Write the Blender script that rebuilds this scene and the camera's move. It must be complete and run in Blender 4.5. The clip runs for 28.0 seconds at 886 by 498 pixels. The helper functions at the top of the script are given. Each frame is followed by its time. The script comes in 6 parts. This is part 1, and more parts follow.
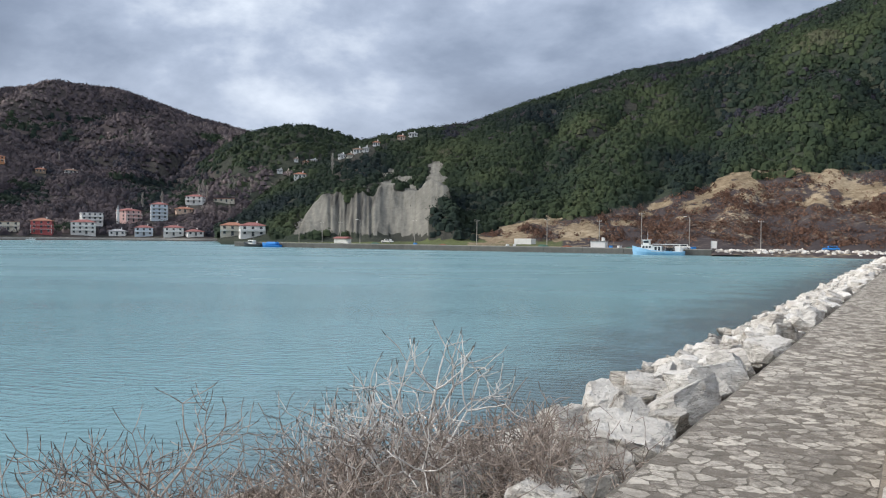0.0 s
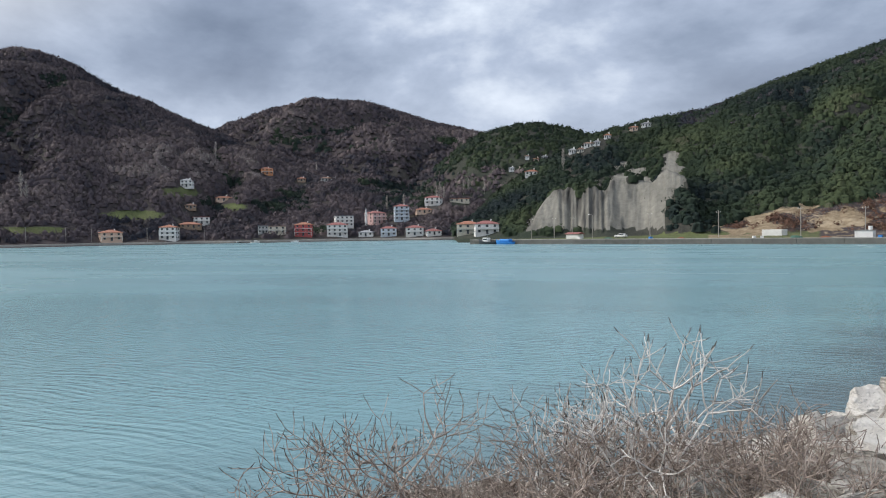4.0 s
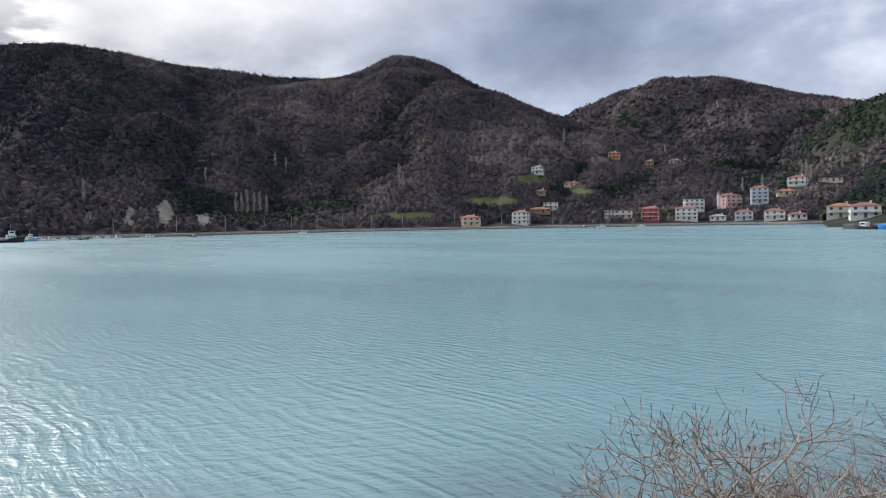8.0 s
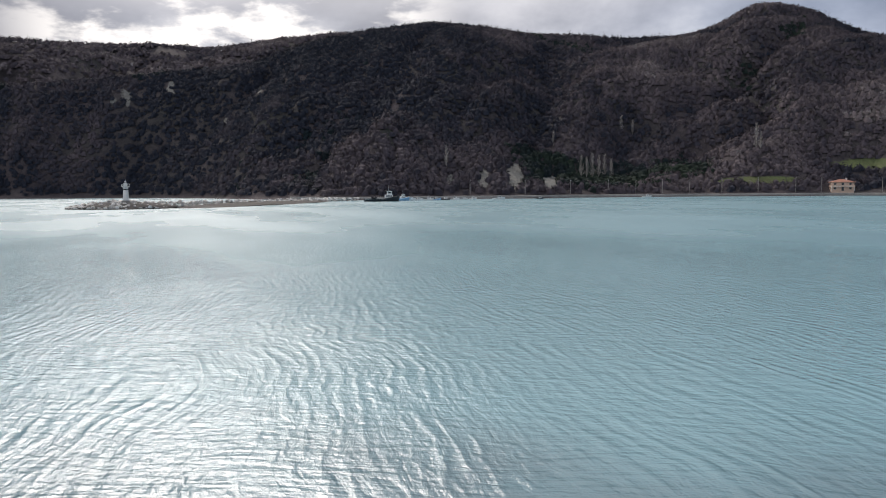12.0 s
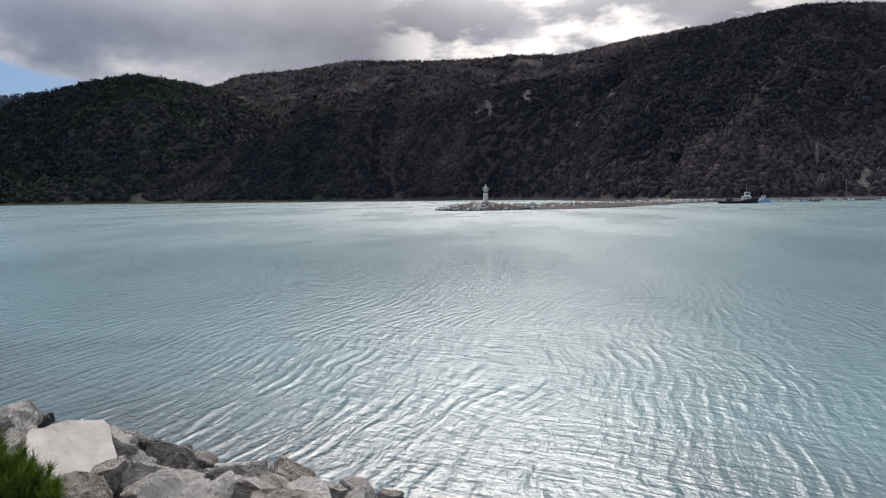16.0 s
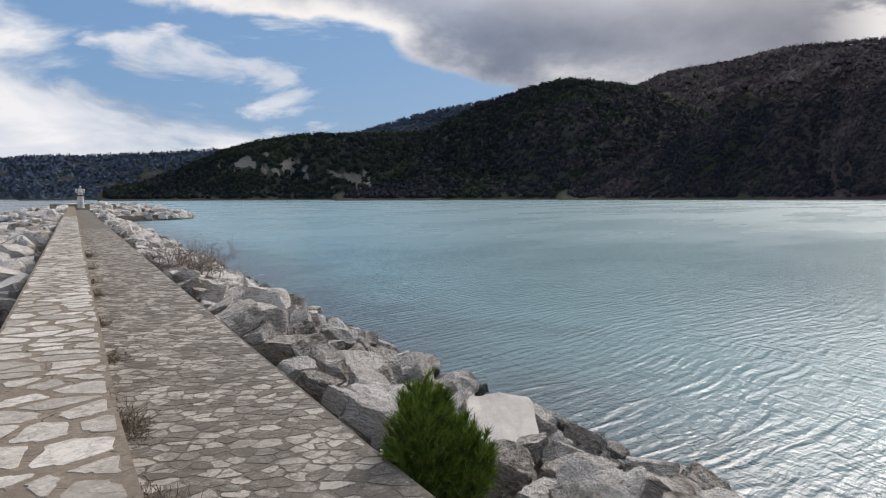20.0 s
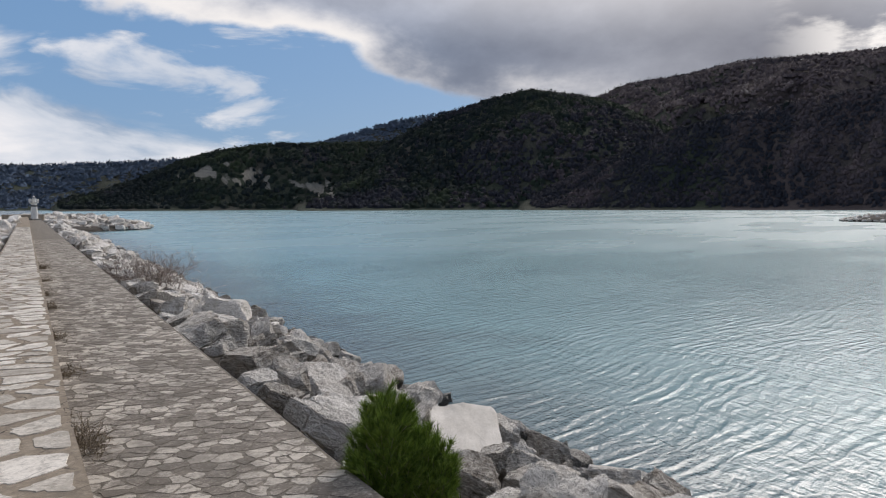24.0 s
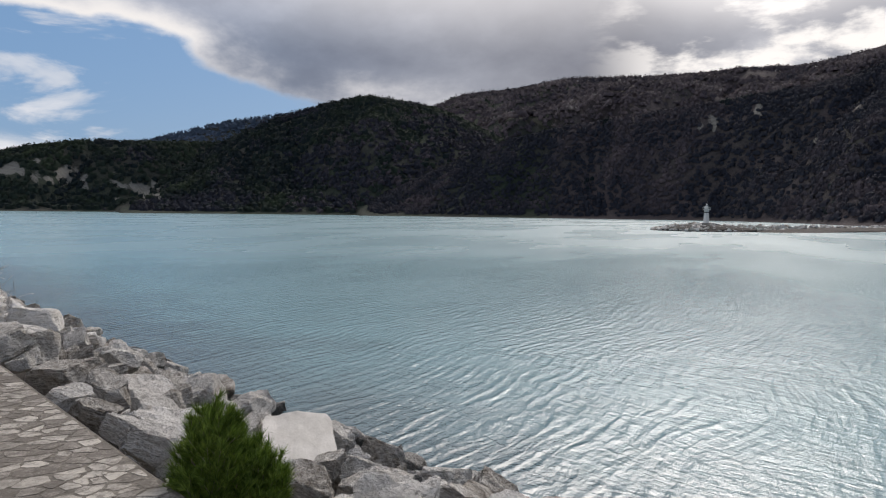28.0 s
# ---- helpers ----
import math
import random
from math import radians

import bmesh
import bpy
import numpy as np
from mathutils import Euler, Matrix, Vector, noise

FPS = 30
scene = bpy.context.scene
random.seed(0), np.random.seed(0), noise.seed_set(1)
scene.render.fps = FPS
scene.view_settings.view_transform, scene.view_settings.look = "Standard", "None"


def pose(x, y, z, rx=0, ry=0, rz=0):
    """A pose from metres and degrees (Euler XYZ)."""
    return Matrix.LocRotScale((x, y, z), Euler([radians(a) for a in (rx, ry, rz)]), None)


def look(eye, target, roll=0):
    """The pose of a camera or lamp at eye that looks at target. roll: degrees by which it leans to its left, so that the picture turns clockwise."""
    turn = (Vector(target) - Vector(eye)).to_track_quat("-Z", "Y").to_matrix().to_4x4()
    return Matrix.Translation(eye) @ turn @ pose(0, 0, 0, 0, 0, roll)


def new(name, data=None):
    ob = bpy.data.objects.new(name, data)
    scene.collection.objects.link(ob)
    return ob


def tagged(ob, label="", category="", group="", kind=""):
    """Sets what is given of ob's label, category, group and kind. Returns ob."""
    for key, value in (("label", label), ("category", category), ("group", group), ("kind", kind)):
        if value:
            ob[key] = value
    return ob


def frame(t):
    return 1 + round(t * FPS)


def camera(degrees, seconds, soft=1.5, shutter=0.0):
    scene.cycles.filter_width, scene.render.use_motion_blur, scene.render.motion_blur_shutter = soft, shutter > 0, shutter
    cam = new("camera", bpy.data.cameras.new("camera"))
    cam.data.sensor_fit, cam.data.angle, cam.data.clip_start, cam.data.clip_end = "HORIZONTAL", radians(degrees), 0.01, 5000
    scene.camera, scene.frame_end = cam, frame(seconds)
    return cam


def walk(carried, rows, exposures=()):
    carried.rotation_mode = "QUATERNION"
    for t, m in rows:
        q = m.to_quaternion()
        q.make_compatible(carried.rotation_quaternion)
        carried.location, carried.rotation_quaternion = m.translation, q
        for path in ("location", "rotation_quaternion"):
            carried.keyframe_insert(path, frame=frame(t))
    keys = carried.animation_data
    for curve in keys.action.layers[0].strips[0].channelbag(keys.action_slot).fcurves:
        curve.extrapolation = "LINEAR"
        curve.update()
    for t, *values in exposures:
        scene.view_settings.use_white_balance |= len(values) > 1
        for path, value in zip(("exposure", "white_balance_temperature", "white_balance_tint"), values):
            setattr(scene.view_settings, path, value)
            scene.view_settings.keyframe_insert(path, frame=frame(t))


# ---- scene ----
cam = camera(61.54, 28.0, soft=1.15)
# seconds, heading, tilt and lean in degrees
ROWS = [
    (0, 0.00, -1.00, -0.60), (0.5, 1.13, -0.82, -0.51), (1, 3.05, -0.64, -0.41), (1.5, 5.16, -0.73, -0.20), (2, 7.30, -1.08, 0.14),
    (2.5, 9.77, -1.14, 0.55), (3, 12.91, -1.20, 0.90), (3.5, 15.43, -1.30, 0.95), (5.5, 25.96, -1.14, 0.25), (6, 29.62, -1.44, 0.23),
    (6.5, 33.22, -1.77, 0.75), (7, 36.06, -1.72, 0.85), (7.5, 39.99, -1.95, 0.92), (8, 43.91, -2.05, 0.99), (8.5, 46.70, -2.34, 0.72),
    (9, 49.63, -2.89, 0.63), (9.5, 52.77, -3.41, 0.53), (10, 55.59, -3.97, 0.48), (10.5, 58.69, -4.19, 0.79), (11, 62.27, -4.37, 0.67),
    (11.5, 66.06, -4.47, 0.43), (12, 69.88, -4.54, 0.39), (12.5, 74.07, -4.76, 0.72), (14.5, 87.54, -4.92, 0.48), (15, 90.24, -4.75, 0.56),
    (15.5, 93.09, -4.43, 0.66), (16, 96.17, -4.14, 0.72), (16.5, 101.34, -4.27, 0.39), (17, 107.30, -4.36, 0.19), (17.5, 110.37, -4.31, 0.12),
    (18, 113.40, -4.34, 0.04), (18.5, 116.54, -4.34, 0.11), (19, 120.22, -4.35, 0.11), (19.5, 124.48, -4.22, 0.38),
    (20, 127.62, -4.09, 0.26), (20.5, 129.69, -3.69, 0.35), (22.5, 131.00, -3.35, 0.33), (23, 129.31, -3.31, 0.28),
    (23.5, 127.32, -3.26, 0.41), (24, 124.79, -3.32, 0.26), (24.5, 121.71, -3.37, -0.19), (25, 118.18, -3.32, -0.52),
    (25.5, 114.67, -3.20, -0.77), (26, 112.49, -3.07, -0.88), (26.5, 111.71, -3.00, -0.88), (27, 111.68, -3.00, -0.88),
    (27.5, 111.95, -2.93, -0.72), (28, 112.37, -2.86, -0.65),
]
# the holder's small sway: seconds, x, y
SWAY = [(0, -0.05, 0.12), (6, 0.0, 0.12), (10, -0.08, 0.07), (14.5, -0.12, 0.0), (20, -0.095, -0.075), (22.5, -0.09, -0.08), (28, -0.11, -0.045)]
EYE_Z = 4.4
EXPOSURES = [(0, 0.54, 6500, 10), (8, 0.54, 6550, 11), (12, 0.3, 6650, 14), (14.5, 0.08, 6650, 15), (17, 0.08, 6650, 15), (20, 0.05, 6650, 14), (28, 0.0, 6650, 14)]


def sway(t):
    ts = [s[0] for s in SWAY]
    return np.interp(t, ts, [s[1] for s in SWAY]), np.interp(t, ts, [s[2] for s in SWAY])


walk(cam, [(t, pose(*sway(t), EYE_Z, 90 + p, r, a)) for t, a, p, r in ROWS], EXPOSURES)

# ---- sky and sun ----
SUN_AZ, SUN_EL = 93.0, 38.0


def heading(az):
    """Unit vector on the ground, az degrees counter-clockwise from +y."""
    return Vector((-math.sin(radians(az)), math.cos(radians(az)), 0))


def polar(az, r, z=0.0):
    v = heading(az) * r
    return Vector((v.x, v.y, z))


class Nodes:
    """Short hand for node trees."""

    def __init__(self, tree):
        self.tree = tree
        tree.nodes.clear()

    def add(self, kind, ins=None):
        n = self.tree.nodes.new(kind)
        for k, v in (ins or {}).items():
            self.put(n.inputs[k], v)
        return n

    def put(self, socket, v):
        if isinstance(v, bpy.types.NodeSocket):
            self.tree.links.new(v, socket)
        else:
            socket.default_value = v

    def math(self, op, a, b=0.0, c=0.0, clamp=False):
        n = self.add("ShaderNodeMath", {0: a, 1: b, 2: c})
        n.operation, n.use_clamp = op, clamp
        return n.outputs[0]

    def dot(self, a, b):
        n = self.add("ShaderNodeVectorMath", {0: a, 1: b})
        n.operation = "DOT_PRODUCT"
        return n.outputs["Value"]

    def attribute(self, name, out):
        n = self.add("ShaderNodeAttribute")
        n.attribute_name = name
        return n.outputs[out]

    def span(self, x, lo, hi, a=0.0, b=1.0):
        n = self.add("ShaderNodeMapRange", {0: x, 1: lo, 2: hi, 3: a, 4: b})
        n.interpolation_type = "SMOOTHSTEP"
        return n.outputs[0]

    def mix(self, fac, a, b, mode="MIX"):
        n = self.add("ShaderNodeMix")
        n.data_type, n.blend_type = "RGBA", mode
        self.put(n.inputs[0], fac), self.put(n.inputs[6], a), self.put(n.inputs[7], b)
        return n.outputs[2]

    def noise(self, vec, scale, detail=4.0, rough=0.55, distort=0.0):
        n = self.add("ShaderNodeTexNoise", {"Scale": scale, "Detail": detail, "Roughness": rough, "Distortion": distort})
        if vec is not None:
            self.put(n.inputs["Vector"], vec)
        return n.outputs[0]

    def ramp(self, fac, stops):
        n = self.add("ShaderNodeValToRGB", {0: fac})
        el = n.color_ramp.elements
        while len(el) < len(stops):
            el.new(0.5)
        for e, (p, c) in zip(el, stops):
            e.position, e.color = p, (*c, 1)
        return n.outputs[0]

    def scaled(self, vec, s, loc=(0, 0, 0)):
        return self.add("ShaderNodeMapping", {0: vec, 1: loc, 3: s}).outputs[0]


def make_world():
    w = bpy.data.worlds.new("winter_sky")
    scene.world = w
    w.use_nodes = True
    g = Nodes(w.node_tree)
    d = g.add("ShaderNodeTexCoord").outputs["Generated"]
    sep = g.add("ShaderNodeSeparateXYZ", {0: d})
    x, y, z = sep.outputs
    lift = g.math("ADD", g.math("MAXIMUM", z, 0.0), 0.26)
    flat = g.add("ShaderNodeCombineXYZ", {0: g.math("DIVIDE", x, lift), 1: g.math("DIVIDE", y, lift), 2: 0.0}).outputs[0]
    big = g.noise(flat, 0.9, 6, 0.5, 0.2)
    fine = g.noise(g.scaled(d, (2.9, 2.9, 5.6), (5.3, 2.2, 0.7)), 1.0, 8, 0.56, 0.12)
    both = g.math("ADD", g.math("MULTIPLY", big, 0.42), g.math("MULTIPLY", fine, 0.58))
    deck = g.ramp(both, [(0.39, (0.152, 0.192, 0.268)), (0.46, (0.215, 0.264, 0.355)), (0.525, (0.32, 0.378, 0.485)), (0.62, (0.65, 0.71, 0.79))])
    low = g.span(z, 0.05, 0.26, 1.0, 0.0)
    deck = g.mix(g.math("MULTIPLY", low, 0.2), deck, (0.62, 0.66, 0.72, 1))
    # brightness of the veiled sun
    s = polar(85, math.cos(radians(13)), math.sin(radians(13)))
    near = g.dot(d, s)
    warm = g.span(near, 0.74, 0.97)
    deck = g.mix(g.math("MULTIPLY", warm, 0.75), deck, g.ramp(both, [(0.40, (0.25, 0.258, 0.29)), (0.50, (0.36, 0.372, 0.405)), (0.60, (0.66, 0.67, 0.69))]))
    shred = g.noise(g.scaled(d, (6.5, 6.5, 19), (0.9, 4.1, 0.3)), 1.0, 8, 0.58, 0.1)
    glow = g.math("MULTIPLY", g.span(near, 0.955, 0.99), g.span(shred, 0.44, 0.58))
    deck = g.mix(glow, deck, (1.02, 1.01, 0.97, 1))
    # bright sky near the hidden sun, mostly out of view, added to brighten water
    high = polar(SUN_AZ - 4, math.cos(radians(30)), math.sin(radians(30)))
    deck = g.mix(g.math("MULTIPLY", g.math("MULTIPLY", g.span(g.dot(d, high), 0.62, 0.93), g.span(z, 0.19, 0.32)), 0.7), deck, (0.98, 0.98, 0.98, 1))
    deck = g.mix(g.span(g.dot(d, high), 0.95, 0.993), deck, (1.5, 1.48, 1.44, 1))
    # the rift of blue under the edge of the deck
    t = heading(118 + 90)
    side = g.dot(d, t)
    broken = g.math("MULTIPLY", g.math("MULTIPLY", g.span(side, 0.15, 0.6), g.span(fine, 0.40, 0.58)), 0.85)
    deck = g.mix(broken, deck, (0.90, 0.92, 0.95, 1))
    edge = g.math("ADD", g.math("MULTIPLY", side, 0.185), 0.150)
    torn = g.math("MULTIPLY", g.math("SUBTRACT", both, 0.5), 0.34)
    gap = g.math("ADD", g.math("SUBTRACT", edge, z), torn)
    rim = g.math("MULTIPLY", g.math("MULTIPLY", g.span(gap, -0.055, -0.002), g.span(fine, 0.36, 0.60)), g.span(side, -0.25, 0.05))
    deck = g.mix(g.math("MULTIPLY", rim, 0.9), deck, (0.92, 0.91, 0.88, 1))
    hole = g.span(gap, -0.004, 0.016)
    # the soft white bank low over the sea and loose shreds above it
    soft = g.noise(g.scaled(d, (3.6, 3.6, 12), (1.7, 0.3, 0.5)), 1.0, 8, 0.56, 0.5)
    streak = g.noise(g.scaled(d, (5, 5, 17), (3.1, 0.4, 0.2)), 1.0, 8, 0.56, 0.4)
    top = g.math("ADD", g.math("SUBTRACT", g.math("MULTIPLY", side, 0.34), 0.035), g.math("MULTIPLY", g.math("SUBTRACT", soft, 0.5), 0.34))
    bank = g.span(g.math("SUBTRACT", top, z), -0.012, 0.05)
    shreds = g.math("MULTIPLY", g.math("MULTIPLY", g.span(streak, 0.53, 0.66), g.span(side, 0.0, 0.30)), 0.9)
    puffs = g.math("MULTIPLY", g.math("MAXIMUM", bank, shreds), 0.93)
    hole = g.math("MULTIPLY", hole, g.math("SUBTRACT", 1.0, puffs))
    white = g.ramp(g.math("ADD", g.math("MULTIPLY", soft, 0.6), g.math("MULTIPLY", streak, 0.4)), [(0.40, (0.46, 0.55, 0.66)), (0.5, (0.66, 0.72, 0.79)), (0.60, (0.90, 0.91, 0.92))])
    deck = g.mix(g.math("MULTIPLY", puffs, g.span(gap, -0.006, 0.022)), deck, white)
    sky = g.add("ShaderNodeTexSky")
    sky.sky_type, sky.sun_disc, sky.sun_elevation, sky.sun_rotation = "NISHITA", False, radians(SUN_EL), radians(-SUN_AZ)
    tone = g.mix(0.75, sky.outputs[0], (1.35, 3.0, 5.5, 1))
    blue = g.add("ShaderNodeBackground", {0: tone, 1: 0.1})
    cloud = g.add("ShaderNodeBackground", {0: deck, 1: 1.0})
    out = g.add("ShaderNodeMixShader", {0: hole, 1: cloud.outputs[0], 2: blue.outputs[0]})
    g.add("ShaderNodeOutputWorld", {0: out.outputs[0]})


make_world()
sun = new("sun", bpy.data.lights.new("sun", "SUN"))
sun.data.energy, sun.data.angle, sun.data.color = 2.2, radians(30), (1.0, 0.95, 0.88)
sun.matrix_world = look(polar(SUN_AZ, 100 * math.cos(radians(SUN_EL)), 100 * math.sin(radians(SUN_EL))), (0, 0, 0))

# ---- materials ----
def material(name, rough=0.8, metal=0.0, spec=0.5):
    m = bpy.data.materials.new(name)
    m.use_nodes = True
    g = Nodes(m.node_tree)
    b = g.add("ShaderNodeBsdfPrincipled", {"Roughness": rough, "Metallic": metal, "Specular IOR Level": spec})
    g.add("ShaderNodeOutputMaterial", {0: b.outputs[0]})
    return m, g, b


def bump(g, b, height, strength, distance):
    g.put(b.inputs["Normal"], g.add("ShaderNodeBump", {"Height": height, "Strength": strength, "Distance": distance}).outputs[0])


def mottled(name, dark, light, scale=3.0, rough=0.85, relief=0.3, depth=0.02, spread=0.25, spec=0.3, metal=0.0, laid=False, cracks=0.0, dirty=0.62):
    """A surface that varies at two scales, with fine relief, and a little from piece to piece."""
    m, g, b = material(name, rough, metal, spec)
    geo = g.add("ShaderNodeNewGeometry")
    p = geo.outputs["Position"] if laid else g.add("ShaderNodeTexCoord").outputs["Object"]
    r = g.add("ShaderNodeObjectInfo").outputs["Random"]
    i = geo.outputs["Random Per Island"]
    n1, n2 = g.noise(p, scale, 3), g.noise(p, scale * (4 if laid else 9), 6, 0.72)
    n = g.math("ADD", g.math("MULTIPLY", n1, 0.45 if laid else 0.6), g.math("MULTIPLY", n2, 0.55 if laid else 0.4))
    n = g.math("ADD", n, g.math("MULTIPLY", g.math("SUBTRACT", g.math("FRACT", g.math("ADD", r, i)), 0.5), spread))
    c = g.ramp(n, [(0.34, dark), (0.66, light)] if laid else [(0.25, dark), (0.75, light)])
    if cracks:
        warp = g.add("ShaderNodeTexNoise", {"Vector": p, "Scale": 2.2, "Detail": 3.0}).outputs["Color"]
        vor = g.add("ShaderNodeTexVoronoi", {"Vector": g.mix(0.5, p, warp, "ADD"), "Scale": 1.7})
        vor.feature = "DISTANCE_TO_EDGE"
        line = g.math("MULTIPLY", g.span(vor.outputs["Distance"], 0.004, 0.016, 1.0, 0.0), g.span(n1, 0.42, 0.55))
        c = g.mix(g.math("MULTIPLY", line, cracks), c, (0.05, 0.04, 0.032, 1))
    if laid:
        # old dirt and lichen over stone and joint alike
        dirt = g.math("MAXIMUM", g.span(g.noise(p, 1.6, 8, 0.75), 0.44, 0.64), g.span(g.noise(p, 11.0, 6, 0.7, 0.6), 0.50, 0.60))
        c = g.mix(g.math("MULTIPLY", dirt, dirty), c, (0.12, 0.107, 0.09, 1))
    g.put(b.inputs["Base Color"], c)
    if relief:
        bump(g, b, n2, relief, depth)
    return m


def plain(name, colour, rough=0.6, metal=0.0):
    d = tuple(c * 0.82 for c in colour)
    u = tuple(min(1, c * 1.12) for c in colour)
    return mottled(name, d, u, 1.2, rough, 0.08, 0.01, 0.1, 0.4, metal)


def water_material():
    m, g, b = material("sea_water", 0.2, 0.0, 0.52)
    b.inputs["IOR"].default_value = 1.42
    p = g.add("ShaderNodeNewGeometry").outputs["Position"]
    flat = g.scaled(p, (1, 1, 0))
    broad = g.noise(flat, 0.012, 4, 0.6)
    deep = g.mix(broad, (0.163, 0.306, 0.344, 1), (0.208, 0.372, 0.412, 1))
    # shallows over dark stones beside both legs of the breakwater
    off = g.math("MAXIMUM", g.dot(p, heading(64.0)), g.dot(p, heading(57.3)))
    off = g.math("ADD", off, g.math("MULTIPLY", g.math("SUBTRACT", g.noise(flat, 0.22, 4, 0.6), 0.5), 9.0))
    g.put(b.inputs["Base Color"], g.mix(g.span(off, 6.0, 17.0), (0.098, 0.145, 0.166, 1), deep))
    # rougher away from the camera's place, to fit its view; cat's paws of wind
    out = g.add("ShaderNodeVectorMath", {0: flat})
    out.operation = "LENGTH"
    view_range = g.span(out.outputs["Value"], 8.0, 120.0)
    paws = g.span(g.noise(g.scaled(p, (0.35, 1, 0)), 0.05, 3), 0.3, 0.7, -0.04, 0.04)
    g.put(b.inputs["Roughness"], g.math("ADD", g.span(view_range, 0.0, 1.0, 0.16, 0.28), paws))
    # long crests that run in through the entrance, wind ripples across them, fine chop
    bend = g.add("ShaderNodeTexNoise", {"Vector": flat, "Scale": 0.11, "Detail": 2.0})
    w = g.add("ShaderNodeVectorMath", {0: bend.outputs["Color"], 1: (3.0, 3.0, 0), 2: p})
    w.operation = "MULTIPLY_ADD"

    def laid(az, long, short):
        """Coordinates stretched along crests that point to a heading."""
        return g.add("ShaderNodeCombineXYZ", {0: g.math("MULTIPLY", g.dot(w.outputs[0], heading(az)), long), 1: g.math("MULTIPLY", g.dot(w.outputs[0], heading(az + 90)), short), 2: 0.0}).outputs[0]

    v = g.dot(w.outputs[0], heading(81 + 90))
    phase = g.math("ADD", g.math("MULTIPLY", v, 2 * math.pi / 0.40), g.math("MULTIPLY", g.noise(laid(81, 0.5, 1.0), 1.0, 3, 0.55), 9.0))
    crest = g.math("POWER", g.math("ADD", g.math("MULTIPLY", g.math("SINE", phase), 0.5), 0.5), 1.7)
    patch = g.span(g.noise(laid(81, 0.35, 0.8), 1.0, 3, 0.6), 0.38, 0.64, 0.05, 1.0)
    near = g.span(out.outputs["Value"], 9.0, 75.0, 1.0, 0.25)
    crest = g.math("MULTIPLY", g.math("MULTIPLY", crest, patch), near)
    n0 = g.noise(laid(81, 0.35, 1.3), 1.0, 2, 0.5, 0.3)
    n1 = g.noise(laid(84, 1.0, 3.9), 1.0, 3, 0.5, 0.4)
    n2 = g.noise(laid(148, 1.1, 4.6), 1.0, 3, 0.5, 0.4)
    n3 = g.noise(g.scaled(p, (1.8, 1.8, 0)), 4.2, 4, 0.6)
    h = g.math("ADD", g.math("ADD", g.math("MULTIPLY", n1, 0.50), g.math("MULTIPLY", n2, 0.42)), g.math("MULTIPLY", n3, 0.24))
    h = g.math("ADD", g.math("ADD", h, g.math("MULTIPLY", n0, 0.30)), g.math("MULTIPLY", crest, 0.18))
    # ripples fade away from the camera's place; only broader ruffles are kept far out
    ruffle = g.noise(laid(150, 0.13, 0.6), 1.0, 4, 0.6, 0.2)
    close = g.span(out.outputs["Value"], 14.0, 120.0, 1.0, 0.25)
    h = g.math("ADD", g.math("MULTIPLY", h, close), g.math("MULTIPLY", g.math("SUBTRACT", 1.0, close), g.math("MULTIPLY", ruffle, 0.8)))
    bump(g, b, h, 0.95, 0.088)
    return m


def hill_material():
    """Ground of the hills: litter and scrub, with bare marl, sandy cuts and meadow where the zone says so."""
    m, g, b = material("hill_ground", 0.95, 0.0, 0.1)
    z = g.add("ShaderNodeSeparateColor", {0: g.attribute("zone", "Color")})
    green, rock, meadow = z.outputs
    sand = g.attribute("sand", "Fac")
    p = g.add("ShaderNodeNewGeometry").outputs["Position"]
    n1, n2 = g.noise(p, 0.04, 5, 0.6), g.noise(p, 0.45, 6, 0.7)
    n = g.math("ADD", g.math("MULTIPLY", n1, 0.5), g.math("MULTIPLY", n2, 0.5))
    brown = g.ramp(n, [(0.35, (0.045, 0.038, 0.04)), (0.65, (0.095, 0.079, 0.079))])
    leaf = g.ramp(n, [(0.35, (0.02, 0.03, 0.024)), (0.65, (0.05, 0.062, 0.04))])
    grass = g.ramp(n, [(0.35, (0.085, 0.092, 0.045)), (0.65, (0.13, 0.158, 0.066))])
    beds = g.add("ShaderNodeMapping", {0: p, 2: (0, radians(25), radians(-12)), 3: (0.45, 0.015, 0.05)}).outputs[0]
    streaks = g.noise(beds, 1.0, 5, 0.62, 0.3)
    ribbed = g.ramp(streaks, [(0.38, (0.04, 0.039, 0.037)), (0.47, (0.07, 0.068, 0.064)), (0.62, (0.12, 0.117, 0.108))])
    scree = g.ramp(g.math("ADD", g.math("MULTIPLY", streaks, 0.35), g.math("MULTIPLY", n, 0.65)), [(0.36, (0.105, 0.102, 0.088)), (0.5, (0.185, 0.18, 0.16)), (0.64, (0.27, 0.262, 0.23))])
    marl = g.mix(g.attribute("beds", "Fac"), scree, ribbed)
    loam = g.ramp(n, [(0.35, (0.10, 0.075, 0.052)), (0.5, (0.25, 0.195, 0.13)), (0.64, (0.40, 0.33, 0.235))])
    c = g.mix(green, brown, leaf)
    c = g.mix(g.span(g.math("ADD", meadow, g.math("MULTIPLY", g.math("SUBTRACT", n, 0.5), 0.8)), 0.4, 0.6), c, grass)
    c = g.mix(g.span(g.math("ADD", sand, g.math("MULTIPLY", g.math("SUBTRACT", n, 0.5), 1.9)), 0.4, 0.62), c, loam)
    c = g.mix(g.span(g.math("ADD", rock, g.math("MULTIPLY", g.math("SUBTRACT", n, 0.5), 0.8)), 0.4, 0.6), c, marl)
    g.put(b.inputs["Base Color"], c)
    bump(g, b, n2, 0.6, 1.0)
    return m


